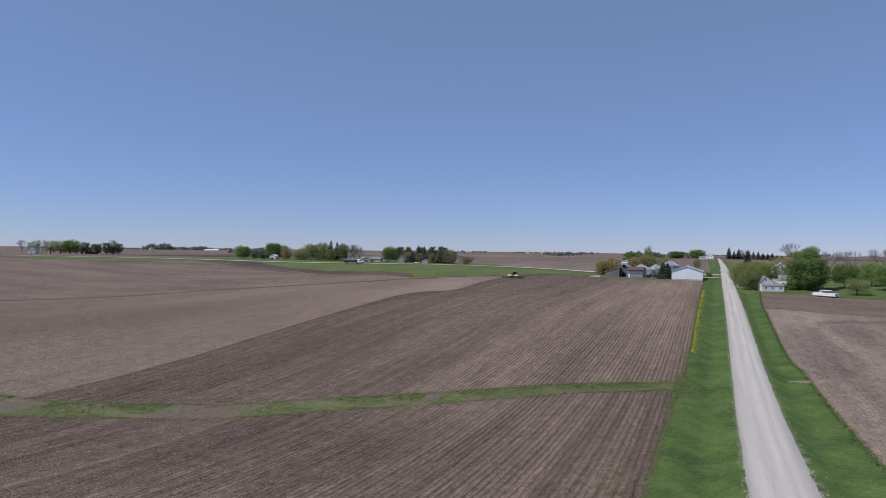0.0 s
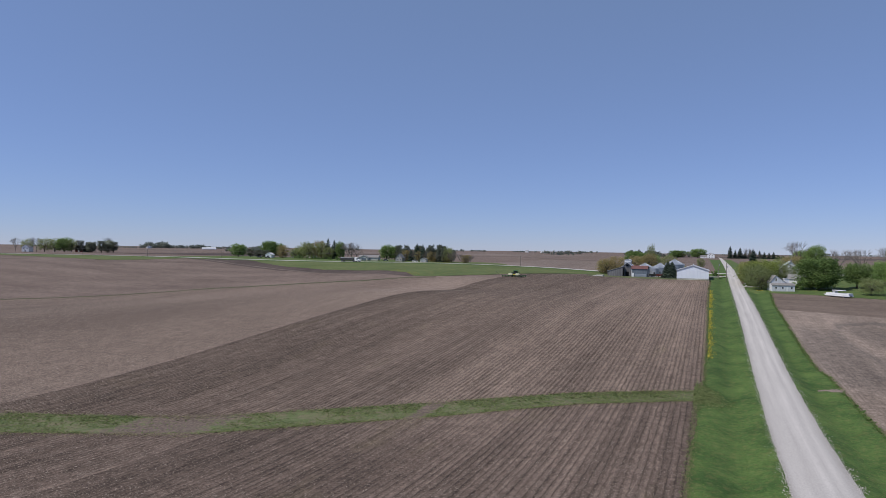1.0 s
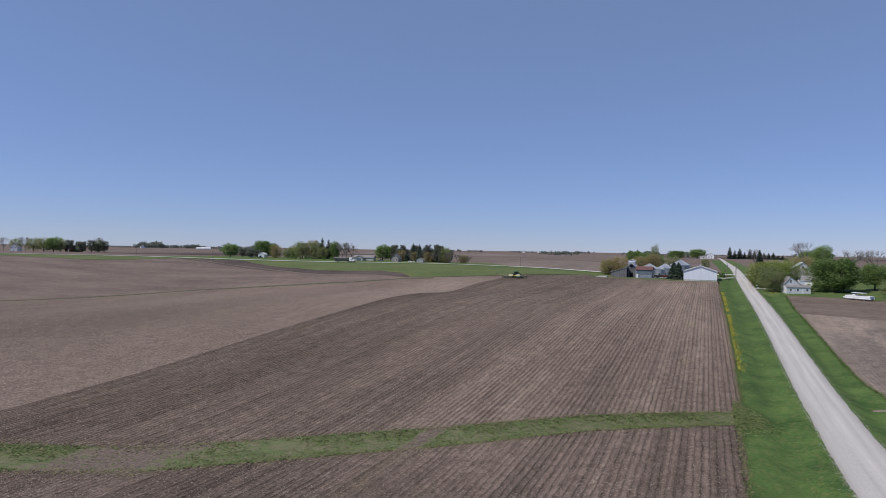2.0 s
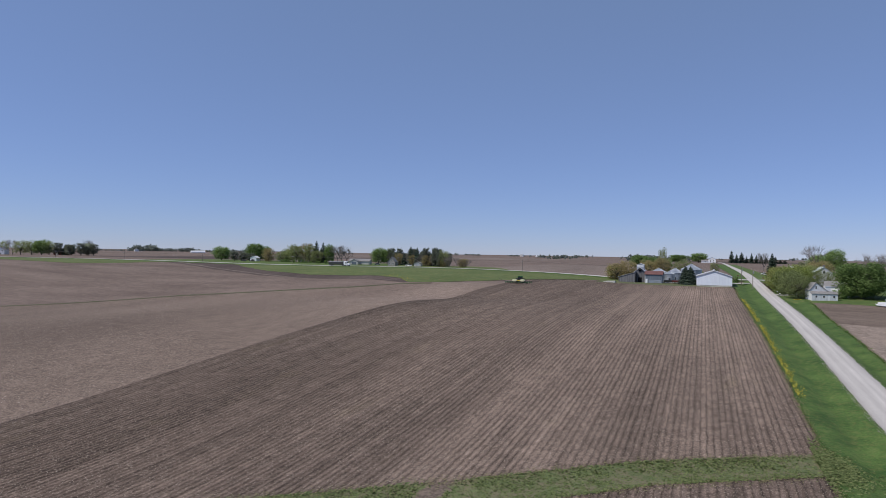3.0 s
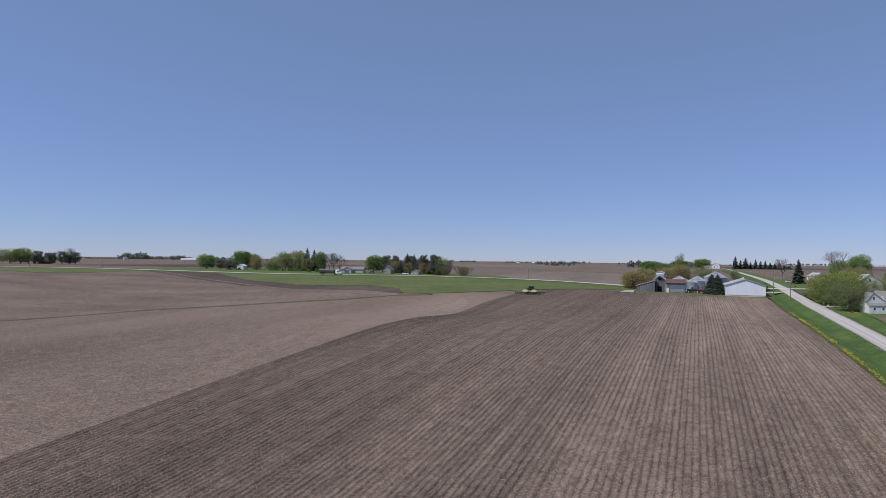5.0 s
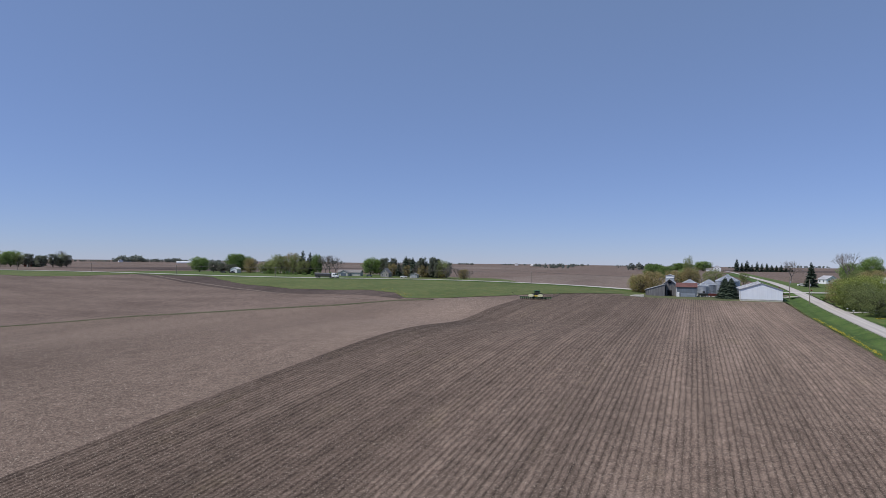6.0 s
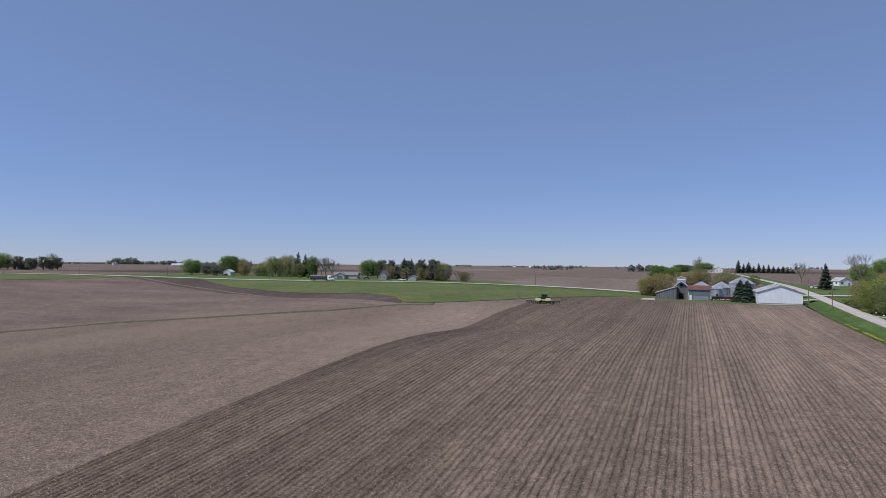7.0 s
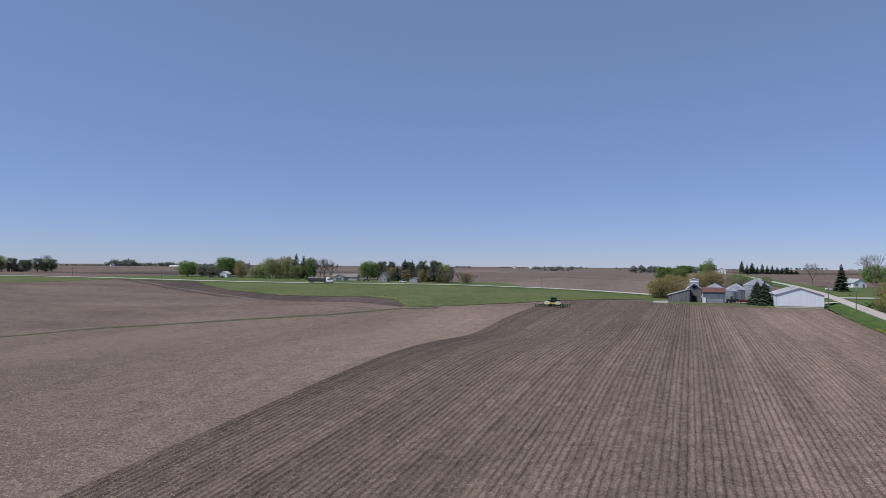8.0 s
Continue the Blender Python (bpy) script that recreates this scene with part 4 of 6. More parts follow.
tagged(drive, "short pale gravel drive into the farmyard", "drive", kind="structure")
drive_e = drape("homestead_drive", span(8.6, 30, 1.5), lambda x: 310 + (x - 9) * 0.7, lambda x: 313.5 + (x - 9) * 0.7, 4, M_DRIVE, lambda s, f, c: 0.3 + (0.25 if s < 11 else 0), "x")
tagged(drive_e, "gravel drive into the homestead", "drive", kind="structure")
# bare fields beyond the paved road, each with a tone of its own
for fname, x0, x1, y0, y1, mat, lab in [
    ("field_beyond", -165, -12, 407, 640, M_PALE, "pale dry tilled field beyond the paved road"),
    ("field_dark", -720, -470, 540, 900, M_DARK, "dark freshly worked field far off"),
    ("field_distant", -900, -250, 1000, 1500, M_PALE, "pale bare field far off"),
    ("field_skyline", -160, 500, 1300, 1900, M_DARK, "dark bare field on the skyline"),
    ("field_hill", 20, 260, 530, 720, M_SOIL, "brown tilled field below a windbreak"),
]:
    ob = drape(fname, span(x0, x1, 12), lambda x, y0=y0: y0 + wob(x, 81, 3), lambda x, y1=y1: y1 + wob(x, 82, 5), 24, mat, lambda s, f, c: 0.12, "x")
    tagged(ob, lab, "field", kind="structure")


# damp stain that curls through the east field: a grey patch with a darker rim, fading out at its edges
STAIN_LINE = [(15.0, 130.5), (18.4, 131.4), (24.1, 138.0), (26.9, 143.4), (27.5, 149.4), (27.0, 155.0), (26.2, 164.6), (25.0, 175.0), (24.9, 187.0), (28.2, 202.0), (36.0, 208.5), (46.0, 212.0)]


def stain_amount(x, y):
    best = np.full(x.shape, 99.0)
    for (ax, ay), (bx, by) in zip(STAIN_LINE, STAIN_LINE[1:]):
        ux, uy = bx - ax, by - ay
        f = np.clip(((x - ax) * ux + (y - ay) * uy) / (ux * ux + uy * uy), 0, 1)
        best = np.minimum(best, np.hypot(x - ax - f * ux, (y - ay - f * uy) * 0.45))
    rag = np.array([noise.noise((a * 0.25, b * 0.08, 3.0)) + 0.5 * noise.noise((a * 0.9, b * 0.3, 6.0)) for a, b in zip(x.ravel(), y.ravel())]).reshape(x.shape)
    rim = np.clip(1.25 - (best + rag * 1.8) / 1.7, 0, 1)
    inside = np.clip(1.0 - np.hypot((x - 20.5) / 7.5, (y - 160) / 42) + rag * 0.15, 0, 0.4)
    fan = np.clip(0.9 - np.hypot((x - 33) / 7.0, (y - 188) / 22) + rag * 0.3, 0, 0.45)
    fade = np.clip((x - 14.5) / 1.5, 0, 1) * np.clip((59 - x) / 4, 0, 1) * np.clip((y - 119) / 4, 0, 1) * np.clip((223 - y) / 4, 0, 1)
    return np.maximum(np.maximum(rim * 0.62, inside * 1.2), fan * 0.8) * fade


def build_stain():
    xs, ys = span(14.8, 60, 0.5), span(118, 224, 0.8)
    X, Y = np.meshgrid(xs, ys)
    rim = np.minimum(np.minimum(X - 12.0, 60 - X), np.minimum(Y - 118, 224 - Y))
    Z = land(X, Y) - 0.25 + 0.38 * np.clip(rim / 3.0, 0, 1)
    w = len(xs)
    west = np.array([east_field_west(y) for y in ys])
    faces = [(i * w + j, i * w + j + 1, (i + 1) * w + j + 1, (i + 1) * w + j) for i in range(len(ys) - 1) for j in range(w - 1) if xs[j] > west[i] - 0.1]
    ob = mesh_object("damp_stain", np.stack([X.ravel(), Y.ravel(), Z.ravel()], 1).tolist(), faces, M_STAIN)
    layer = ob.data.attributes.new("damp", "FLOAT", "POINT")
    layer.data.foreach_set("value", stain_amount(X, Y).ravel().astype(np.float32))
    return tagged(ob, "grey damp stain winding through the bare field", "field", kind="structure")


build_stain()
washout = drape("washout", span(12.6, 15.9, 0.3), lambda x: 122.7 + wob(x, 93, 1.2, 0.5), lambda x: 124.0 + wob(x, 94, 1.3, 0.5) + 0.35 * (x - 12.6), 4, M_PALE, lambda s, f, c: 0.18 - 0.6 * math.exp(-(((s - road_east(c)) / (east_field_west(c) - road_east(c)) - 0.45) / 0.24) ** 2) + 0.3 * max(0, 1 - (s - road_east(c)) / 6.8) ** 2 - 0.02 + 0.10 * math.sin(math.pi * f), "x")
tagged(washout, "pale washed-out drain mouth crossing the grass verge", "washout", kind="structure")


# ---- buildings ----
def slab_roof(w, l, eave, peak, over=0.35, thick=0.16, peak_x=0.0, eave_r=None):
    """Two sloping slabs that meet at a ridge along y."""
    er = eave if eave_r is None else eave_r
    sl, sr = (peak - eave) / (w / 2 + peak_x), (peak - er) / (w / 2 - peak_x)
    outline = [(-w / 2 - over, eave - over * sl), (peak_x, peak), (w / 2 + over, er - over * sr), (w / 2 + over, er - over * sr + thick), (peak_x, peak + thick), (-w / 2 - over, eave - over * sl + thick)]
    return prism(outline, -over, l + over)


def window_on(parent, face, u, z, ww, hh, w, l, trim=None):
    """A framed window on the front, back, left or right wall."""
    holder = new("window")
    holder.parent = parent
    turn = {"front": pose(u, -0.02, z), "back": pose(u, l + 0.02, z, 0, 0, 180), "left": pose(-w / 2 - 0.02, u, z, 0, 0, -90), "right": pose(w / 2 + 0.02, u, z, 0, 0, 90)}[face]
    holder.matrix_basis = turn
    fr = box_into(bmesh.new(), -ww / 2 - 0.12, ww / 2 + 0.12, -0.05, 0.01, -hh / 2 - 0.12, -hh / 2)
    box_into(fr, -ww / 2 - 0.12, ww / 2 + 0.12, -0.05, 0.01, hh / 2, hh / 2 + 0.12)
    box_into(fr, -ww / 2 - 0.12, -ww / 2, -0.05, 0.01, -hh / 2, hh / 2)
    box_into(fr, ww / 2, ww / 2 + 0.12, -0.05, 0.01, -hh / 2, hh / 2)
    box_into(fr, -0.03, 0.03, -0.045, 0.01, -hh / 2, hh / 2)
    part("frame", fr, trim or M_WHITE, holder)
    part("pane", box(-ww / 2, ww / 2, -0.02, 0.012, -hh / 2, hh / 2, 0), M_DARKGLASS, holder)
    return holder


def door_on(parent, face, u, ww, hh, w, l, mat, z=0.0):
    turn = {"front": pose(u, -0.02, z), "back": pose(u, l + 0.02, z, 0, 0, 180), "left": pose(-w / 2 - 0.02, u, z, 0, 0, -90), "right": pose(w / 2 + 0.02, u, z, 0, 0, 90)}[face]
    d = part("door", box(-ww / 2, ww / 2, -0.07, 0.01, 0.02, hh, 0.01), mat, parent)
    d.matrix_basis = turn
    part("handle", box(ww / 2 - 0.2, ww / 2 - 0.12, -0.13, -0.06, 0.95, 1.15, 0.01), M_STEEL, d)
    return d


def gable(name, label, cat, m, w, l, eave, peak, wall_mat, roof_mat, openings=(), peak_x=0.0, eave_r=None, chimney=None, group=""):
    """A house or shed whose ridge runs along its own y; its front gable stands at y = 0."""
    t = thing(name, label, cat, m, group)
    er = eave if eave_r is None else eave_r
    part("foundation", box(-w / 2 + 0.05, w / 2 - 0.05, 0.05, l - 0.05, -1.0, 0.25, 0), M_CONCRETE, t)
    part("wall", prism([(-w / 2, 0.1), (w / 2, 0.1), (w / 2, er), (peak_x, peak - 0.02), (-w / 2, eave)], 0, l), wall_mat, t)
    r = part("roof", slab_roof(w, l, eave, peak, peak_x=peak_x, eave_r=eave_r), roof_mat, t)
    if chimney:
        part("chimney", box(chimney[0] - 0.35, chimney[0] + 0.35, chimney[1] - 0.35, chimney[1] + 0.35, eave, peak + 0.9, 0.04), M_SHINGLE, r)
    for o in openings:
        if o[0] == "door":
            door_on(t, o[1], o[2], o[3], o[4], w, l, o[5])
        else:
            window_on(t, o[1], o[2], o[3], o[4], o[5], w, l)
    return t


# white machine shed beside the gravel road
shed = gable("machine_shed", "long white metal machine shed with a grey ribbed roof", "shed", on_land(-12.1, 352.2, 0, 0.55), 15.4, 21.0, 4.3, 6.9, M_WHITE_METAL, M_ROOF_GREY)
for k in range(9):
    y = 1.2 + k * 2.4
    strip = part("roof_panel", prism([(-8.0, 4.20 + 0.165), (-0.05, 6.9 + 0.165), (-0.05, 6.9 + 0.20), (-8.0, 4.20 + 0.20)], y, y + (0.9 if k % 3 else 1.5)), M_ROOF_GREY if k % 3 != 1 else M_ROOF_PALE, shed)
part("ridge_cap", prism([(-0.35, 6.94), (0, 7.08), (0.35, 6.94), (0.35, 6.98), (0, 7.13), (-0.35, 6.98)], -0.36, 21.36), M_ROOF_GREY, shed)
for x0, x1 in ((-7.78, -7.6), (7.6, 7.78)):
    part("corner_trim", box(x0, x1, -0.05, 0.06, 0.1, 4.25, 0), M_ROOF_PALE, shed)
for k in range(14):
    x = -7.0 + k * 1.077
    part("wall_rib", box(x - 0.03, x + 0.03, -0.035, 0.0, 0.42, 4.2 + 2.5 * (1 - abs(x) / 7.7), 0), M_WHITE_METAL, shed)
d = part("sliding_door", box(-7.79, -7.72, 16.2, 20.2, 0.15, 3.6, 0), M_OPENING_SHADE, shed, "black panel painting the shade of an open side entrance")
part("base_trim", box(-7.73, 7.73, -0.04, 0.02, 0.1, 0.4, 0), M_ROOF_PALE, shed)
part("roof_vent", lathe([(0.30, 6.75), (0.30, 7.35), (0.45, 7.4), (0.05, 7.6)], 12), M_ROOF_PALE, shed).matrix_basis = pose(0, 14, 0)

# weathered crib with a lean-to and a cupola
crib = thing("corn_crib", "weathered grey board corn crib with a tall cupola and lean-to", "barn", on_land(-48.0, 377, 0, 0.1))
part("foundation", box(-2.7, 2.7, 0.05, 11.9, -1.2, 0.2, 0), M_CONCRETE, crib)
part("wall", prism([(-2.8, 0.1), (2.8, 0.1), (2.8, 5.6), (0, 7.7), (-2.8, 5.6)], 0, 12), M_BARN, crib)
part("roof", slab_roof(5.6, 12, 5.6, 7.75, 0.35, 0.14), M_ROOF_PALE, crib, "pale sheet metal roof")
cup = part("cupola", prism([(-1.9, 6.4), (1.9, 6.4), (1.9, 9.2), (0, 9.9), (-1.9, 9.2)], 2.2, 6.4), M_GALV, crib, "pale metal cupola")
part("roof", slab_roof(3.8, 4.2, 9.2, 9.92, 0.2, 0.1), M_ROOF_PALE, cup).matrix_basis = pose(0, 2.2, 0)
part("louver", box(-1.8, 1.8, 2.12, 2.2, 8.35, 8.95, 0), M_WHITE, cup)
for k in range(16):
    part("board", box(-2.75 + k * 0.345, -2.75 + k * 0.345 + 0.28, -0.045, 0.0, 0.15, 5.5 + 1.9 * (1 - abs(-2.6 + k * 0.345) / 2.7) * 0.9, 0), M_BARN, crib)
part("loft_door", box(-0.6, 0.6, -0.09, -0.03, 5.7, 6.7, 0.02), M_OPENING_SHADE, crib)
part("hood", prism([(-1.3, 7.0), (0, 7.95), (1.3, 7.0), (1.3, 7.1), (0, 8.08), (-1.3, 7.1)], -1.1, 0), M_ROOF_PALE, crib)
part("doorway", box(-1.0, 1.0, -0.1, -0.04, 0.15, 2.6, 0), M_OPENING_SHADE, crib, "black panel painting the shade of an open entrance")
lean = thing("lean_to_shed", "low weathered grey board shed with a sloping roof", "shed", on_land(-53.8, 371, 0, 0.0))
part("foundation", box(-4.4, 4.0, 0.05, 8.9, -1.2, 0.15, 0), M_CONCRETE, lean)
part("wall", prism([(-4.5, 0.1), (4.0, 0.1), (4.0, 5.4), (-4.5, 2.8)], 0, 9), M_BARN, lean)
part("roof", prism([(-4.9, 2.72), (4.2, 5.5), (4.2, 5.64), (-4.9, 2.86)], -0.3, 9.3), M_ROOF_GREY, lean)
for k in range(24):
    x = -4.45 + k * 0.352
    part("board", box(x, x + 0.29, -0.05, 0.0, 0.12, 2.72 + (x + 4.5) * 0.306, 0), M_BARN, lean)
# solid black sheet painted as the shade within the open end
part("end_wall", box(4.0, 4.06, 0.2, 8.8, 0.1, 4.6, 0), M_OPENING_SHADE, lean, "black panel painting the shade in the open end of the shed")

# grey building with a rusty red roof
red = thing("storage_building", "blue-grey metal storage building with a rusty red roof", "shed", on_land(-40.6, 370.5, 0, 0.1))
part("foundation", box(-4.2, 4.2, 0.05, 7.9, -1.0, 0.3, 0), M_CONCRETE, red)
part("wall", box(-4.3, 4.3, 0, 8, 0.1, 4.55, 0), M_BLUE_GREY, red)
bm = prism([(-0.35, 4.42), (4.0, 6.15), (8.35, 4.42), (8.35, 4.58), (4.0, 6.32), (-0.35, 4.58)], -4.6, 4.6)
bmesh.ops.transform(bm, matrix=Matrix(((0, 1, 0, 0), (1, 0, 0, 0), (0, 0, 1, 0), (0, 0, 0, 1))), verts=bm.verts)
bmesh.ops.recalc_face_normals(bm, faces=bm.faces)
part("roof", bm, M_RED_ROOF, red)
bm = prism([(0.05, 4.5), (4.0, 6.1), (7.95, 4.5)], -4.28, 4.28)
bmesh.ops.transform(bm, matrix=Matrix(((0, 1, 0, 0), (1, 0, 0, 0), (0, 0, 1, 0), (0, 0, 0, 1))), verts=bm.verts)
bmesh.ops.recalc_face_normals(bm, faces=bm.faces)
part("gable_wall", bm, M_BLUE_GREY, red)
door_on(red, "front", -3.5, 1.0, 2.2, 8.6, 8, M_WHITE)
part("wide_door", box(-2.4, 3.6, -0.09, 0.0, 0.15, 1.7, 0), M_GALV, red, "low pale panel along the wall")
part("corner_trim", box(-4.34, -4.1, -0.04, 0.02, 0.1, 4.4, 0), M_ROOF_PALE, red)


def grain_bin(x, y, radius, eave, peak, label):
    """A ribbed round steel bin with a cone roof."""
    t = thing("grain_bin", label, "grain bin", on_land(x, y, 0, 0.1), "grain bins")
    part("pad", lathe([(radius + 0.4, -1.0), (radius + 0.4, 0.25), (radius + 0.3, 0.3)], 32), M_CONCRETE, t)
    prof, z = [], 0.3
    n = int((eave - 0.3) / 0.42)
    for k in range(n + 1):
        zz = 0.3 + (eave - 0.3) * k / n
        prof += [(radius, zz), (radius + 0.06, min(zz + 0.2, eave))]
    part("body", lathe(prof, 36), M_GALV, t)
    roof = part("roof", lathe([(radius + 0.2, eave - 0.05), (radius + 0.2, eave + 0.03), (0.55, peak - 0.25), (0.5, peak - 0.2)], 36), M_GALV, t)
    for k in range(18):
        a = k * 6.28318 / 18
        c, s = math.cos(a), math.sin(a)
        part("rib", tube([((radius + 0.18) * c, (radius + 0.18) * s, eave + 0.06), (0.55 * c, 0.55 * s, peak - 0.2)], [0.07, 0.05], 4), M_GALV, roof)
    part("cap", lathe([(0.6, peak - 0.25), (0.6, peak), (0.1, peak + 0.15)], 14), M_GALV, t)
    part("hatch", box(-0.45, 0.45, -radius - 0.12, -radius + 0.05, 0.9, 2.3, 0.02), M_STEEL, t)
    lad = bmesh.new()
    for sx in (-0.22, 0.22):
        tube_into(lad, [(radius * 0.5 + sx, -radius * 0.87 - 0.15, 0.4), (radius * 0.5 + sx, -radius * 0.87 - 0.15, eave)], [0.03, 0.03], 4)
    for k in range(int(eave / 0.5)):
        tube_into(lad, [(radius * 0.5 - 0.22, -radius * 0.87 - 0.15, 0.6 + k * 0.5), (radius * 0.5 + 0.22, -radius * 0.87 - 0.15, 0.6 + k * 0.5)], [0.02, 0.02], 3)
    part("ladder", lad, M_STEEL, t)
    return t


grain_bin(-22.8, 390, 5.3, 6.4, 9.4, "tall galvanised grain bin with a pale cone roof")
grain_bin(-30.9, 391, 4.2, 4.6, 7.2, "galvanised grain bin with a ribbed cone roof")
grain_bin(-33.3, 383, 2.6, 4.4, 5.9, "small squat galvanised grain bin")
grain_bin(-39.4, 391.5, 4.3, 4.9, 7.2, "galvanised grain bin behind the red-roofed building")
slab = thing("concrete_slab", "pale concrete slab at the edge of the field", "slab", on_land(-60.3, 352.5, 0, 0.1))
part("slab", prism([(-3.6, -0.3), (2.6, -0.3), (2.6, 0.75), (-1.8, 0.55), (-3.2, 0.2)], -1.5, 2.5), M_CONCRETE, slab)


def wagon(x, y, turn, mat, label):
    t = thing("farm_wagon", label, "wagon", on_land(x, y, turn, 0.14))
    part("box", prism([(-1.0, 0.7), (1.0, 0.7), (1.25, 1.6), (-1.25, 1.6)], -2.0, 2.0), mat, t)
    part("frame", box(-0.7, 0.7, -2.3, 2.3, 0.5, 0.7, 0.02), M_STEEL, t)
    part("tongue", tube([(0, -2.2, 0.55), (0, -3.6, 0.35)], [0.06, 0.05], 5), M_STEEL, t)
    for sx in (-1.0, 1.0):
        for sy in (-1.4, 1.4):
            w = part("wheel", wheel_bm(0.42, 0.24, sx, sy, 0.42), M_RUBBER, t)
            part("rim", wheel_bm(0.25, 0.26, sx, sy, 0.42), M_WHITE, w)
    return t


wagon(-29.4, 371, 80, M_REDPAINT, "red farm wagon parked beside the grain bins")
wagon(-33.6, 372.5, 95, M_STEEL, "dark flat farm wagon beside the small bin")

# east homestead
cottage = gable("white_outbuilding", "white painted wooden outbuilding with a long saltbox roof and lean-to", "building", on_land(22.9, 297.5, 12, 0.15, (0.72, 0.6, 1.0)), 9.6, 8.0, 3.9, 6.4, M_OLD_WHITE, M_SHINGLE,
                [("window", "front", -1.9, 4.7, 0.8, 1.1)], peak_x=-2.0, eave_r=2.6)
lean_roof = part("lean_to_roof", prism([(-2.9, 2.35), (0.1, 3.25), (0.1, 3.37), (-2.9, 2.47)], -4.9, 7.6), M_SHINGLE, cottage)
lean_roof.matrix_basis = pose(0, 0, 0, 0, 0, 90) @ Matrix.Diagonal((1, -1, 1, 1))
lean_roof.data.flip_normals()
porch = part("lean_to_wall", box(-4.7, 7.3, -2.6, 0.0, -0.6, 2.42, 0), M_OLD_WHITE, cottage)
for u in (-2.6, 0.9, 5.6):
    part("window_frame", box(u - 0.55, u + 0.55, -2.66, -2.6, 0.95, 1.95, 0), M_WHITE, porch)
    part("window_pane", box(u - 0.43, u + 0.43, -2.675, -2.655, 1.07, 1.83, 0), M_DARKGLASS, porch)
part("porch_door", box(2.9, 3.85, -2.66, -2.6, -0.1, 2.0, 0.01), M_WHITE, porch)
part("dormer", box(3.0, 5.6, 2.0, 5.0, 2.4, 5.0, 0), M_WHITE, cottage)
part("dormer_roof", prism([(2.8, 4.95), (5.9, 4.95), (5.9, 5.1), (2.8, 5.35)], 1.8, 5.2), M_ROOF_PALE, cottage)
gable("garage", "small white garage with a grey shingle roof", "garage", on_land(37, 330, 80, 0.2), 6.5, 7.5, 2.8, 4.6, M_WHITE, M_SHINGLE, [("door", "left", 3, 2.6, 2.2, M_WHITE)])
gable("farmhouse", "two-storey white farmhouse with a pale green roof", "house", on_land(32.5, 352, 0, 0.2), 9.0, 10.0, 6.2, 9.6, M_OLD_WHITE, M_GREEN_ROOF,
      [("window", "front", -2.4, 4.9, 1.0, 1.5), ("window", "front", 1.6, 4.9, 1.0, 1.5), ("window", "front", 0, 7.3, 0.8, 1.1), ("window", "front", -2.4, 1.9, 1.0, 1.5), ("window", "left", 3, 1.9, 1.0, 1.5), ("window", "left", 3, 4.9, 1.0, 1.5), ("window", "left", 7, 4.9, 1.0, 1.5), ("door", "front", 1.8, 1.0, 2.1, M_SHINGLE)], chimney=(0.8, 6.0))
gable("bungalow", "low white house with a grey roof beyond the crossing", "house", on_land(41.5, 512, 20, 0.2), 7.5, 9.5, 2.9, 5.0, M_WHITE, M_ROOF_GREY, [("window", "front", -2, 1.7, 1.3, 1.2), ("window", "left", 3, 1.7, 1.3, 1.2), ("window", "left", 7, 1.7, 1.3, 1.2), ("door", "front", 2, 1.0, 2.1, M_SHINGLE)])
gable("hilltop_house", "white two-storey house among trees on the rise", "house", on_land(-3.5, 1150, 0, 0.2), 12.0, 9.0, 5.6, 9.4, M_WHITE, M_SHINGLE,
      [("window", "front", -2.2, 4.3, 1.2, 1.5), ("window", "front", 2.2, 4.3, 1.2, 1.5), ("window", "front", 0, 6.3, 1.0, 1.2), ("window", "front", -2.2, 1.8, 1.2, 1.5), ("door", "front", 2.0, 1.1, 2.1, M_SHINGLE)])
gable("hilltop_garage", "white single-storey garage beside the hilltop house", "garage", on_land(-10, 1154, 90, 0.2), 9.0, 10.0, 2.8, 5.0, M_WHITE, M_SHINGLE, [("window", "left", 4, 1.6, 1.2, 1.2)])


# pontoon boat on the lawn
boat = thing("pontoon_boat", "white pontoon boat with a canopy parked on the lawn", "boat", on_land(40.6, 278.5, -42, 0.2, (1, 1, 0.85)))
for sy in (-1.0, 1.0):
    part("pontoon", tube([(-4.9, sy, 1.0), (-4.2, sy, 0.62), (-3.4, sy, 0.55), (4.6, sy, 0.55), (4.9, sy, 0.6)], [0.06, 0.3, 0.36, 0.36, 0.2], 12), M_ROOF_PALE, boat)
part("deck", box(-4.3, 4.7, -1.25, 1.25, 0.9, 1.05, 0.03), M_WHITE, boat)
bm = bmesh.new()
for y0, y1 in ((-1.25, -1.19), (1.19, 1.25)):
    box_into(bm, -3.9, 4.6, y0, y1, 1.05, 1.75)
box_into(bm, -3.96, -3.9, -1.25, 1.25, 1.05, 1.75)
box_into(bm, 4.6, 4.66, -1.25, 1.25, 1.05, 1.75)
part("side_panels", bm, M_WHITE, boat)
can = part("canopy", box(-1.8, 2.2, -1.2, 1.2, 2.75, 2.95, 0.06), M_WHITE, boat)
for px, py in ((-1.6, -1.1), (-1.6, 1.1), (0.2, -1.1), (0.2, 1.1), (2.0, -1.1), (2.0, 1.1)):
    part("post", tube([(px, py, 1.05), (px, py, 2.76)], [0.05, 0.05], 6), M_GALV, can)
part("console", box(-1.7, -0.7, -0.9, 0.9, 1.05, 2.3, 0.06), M_WHITE, boat)
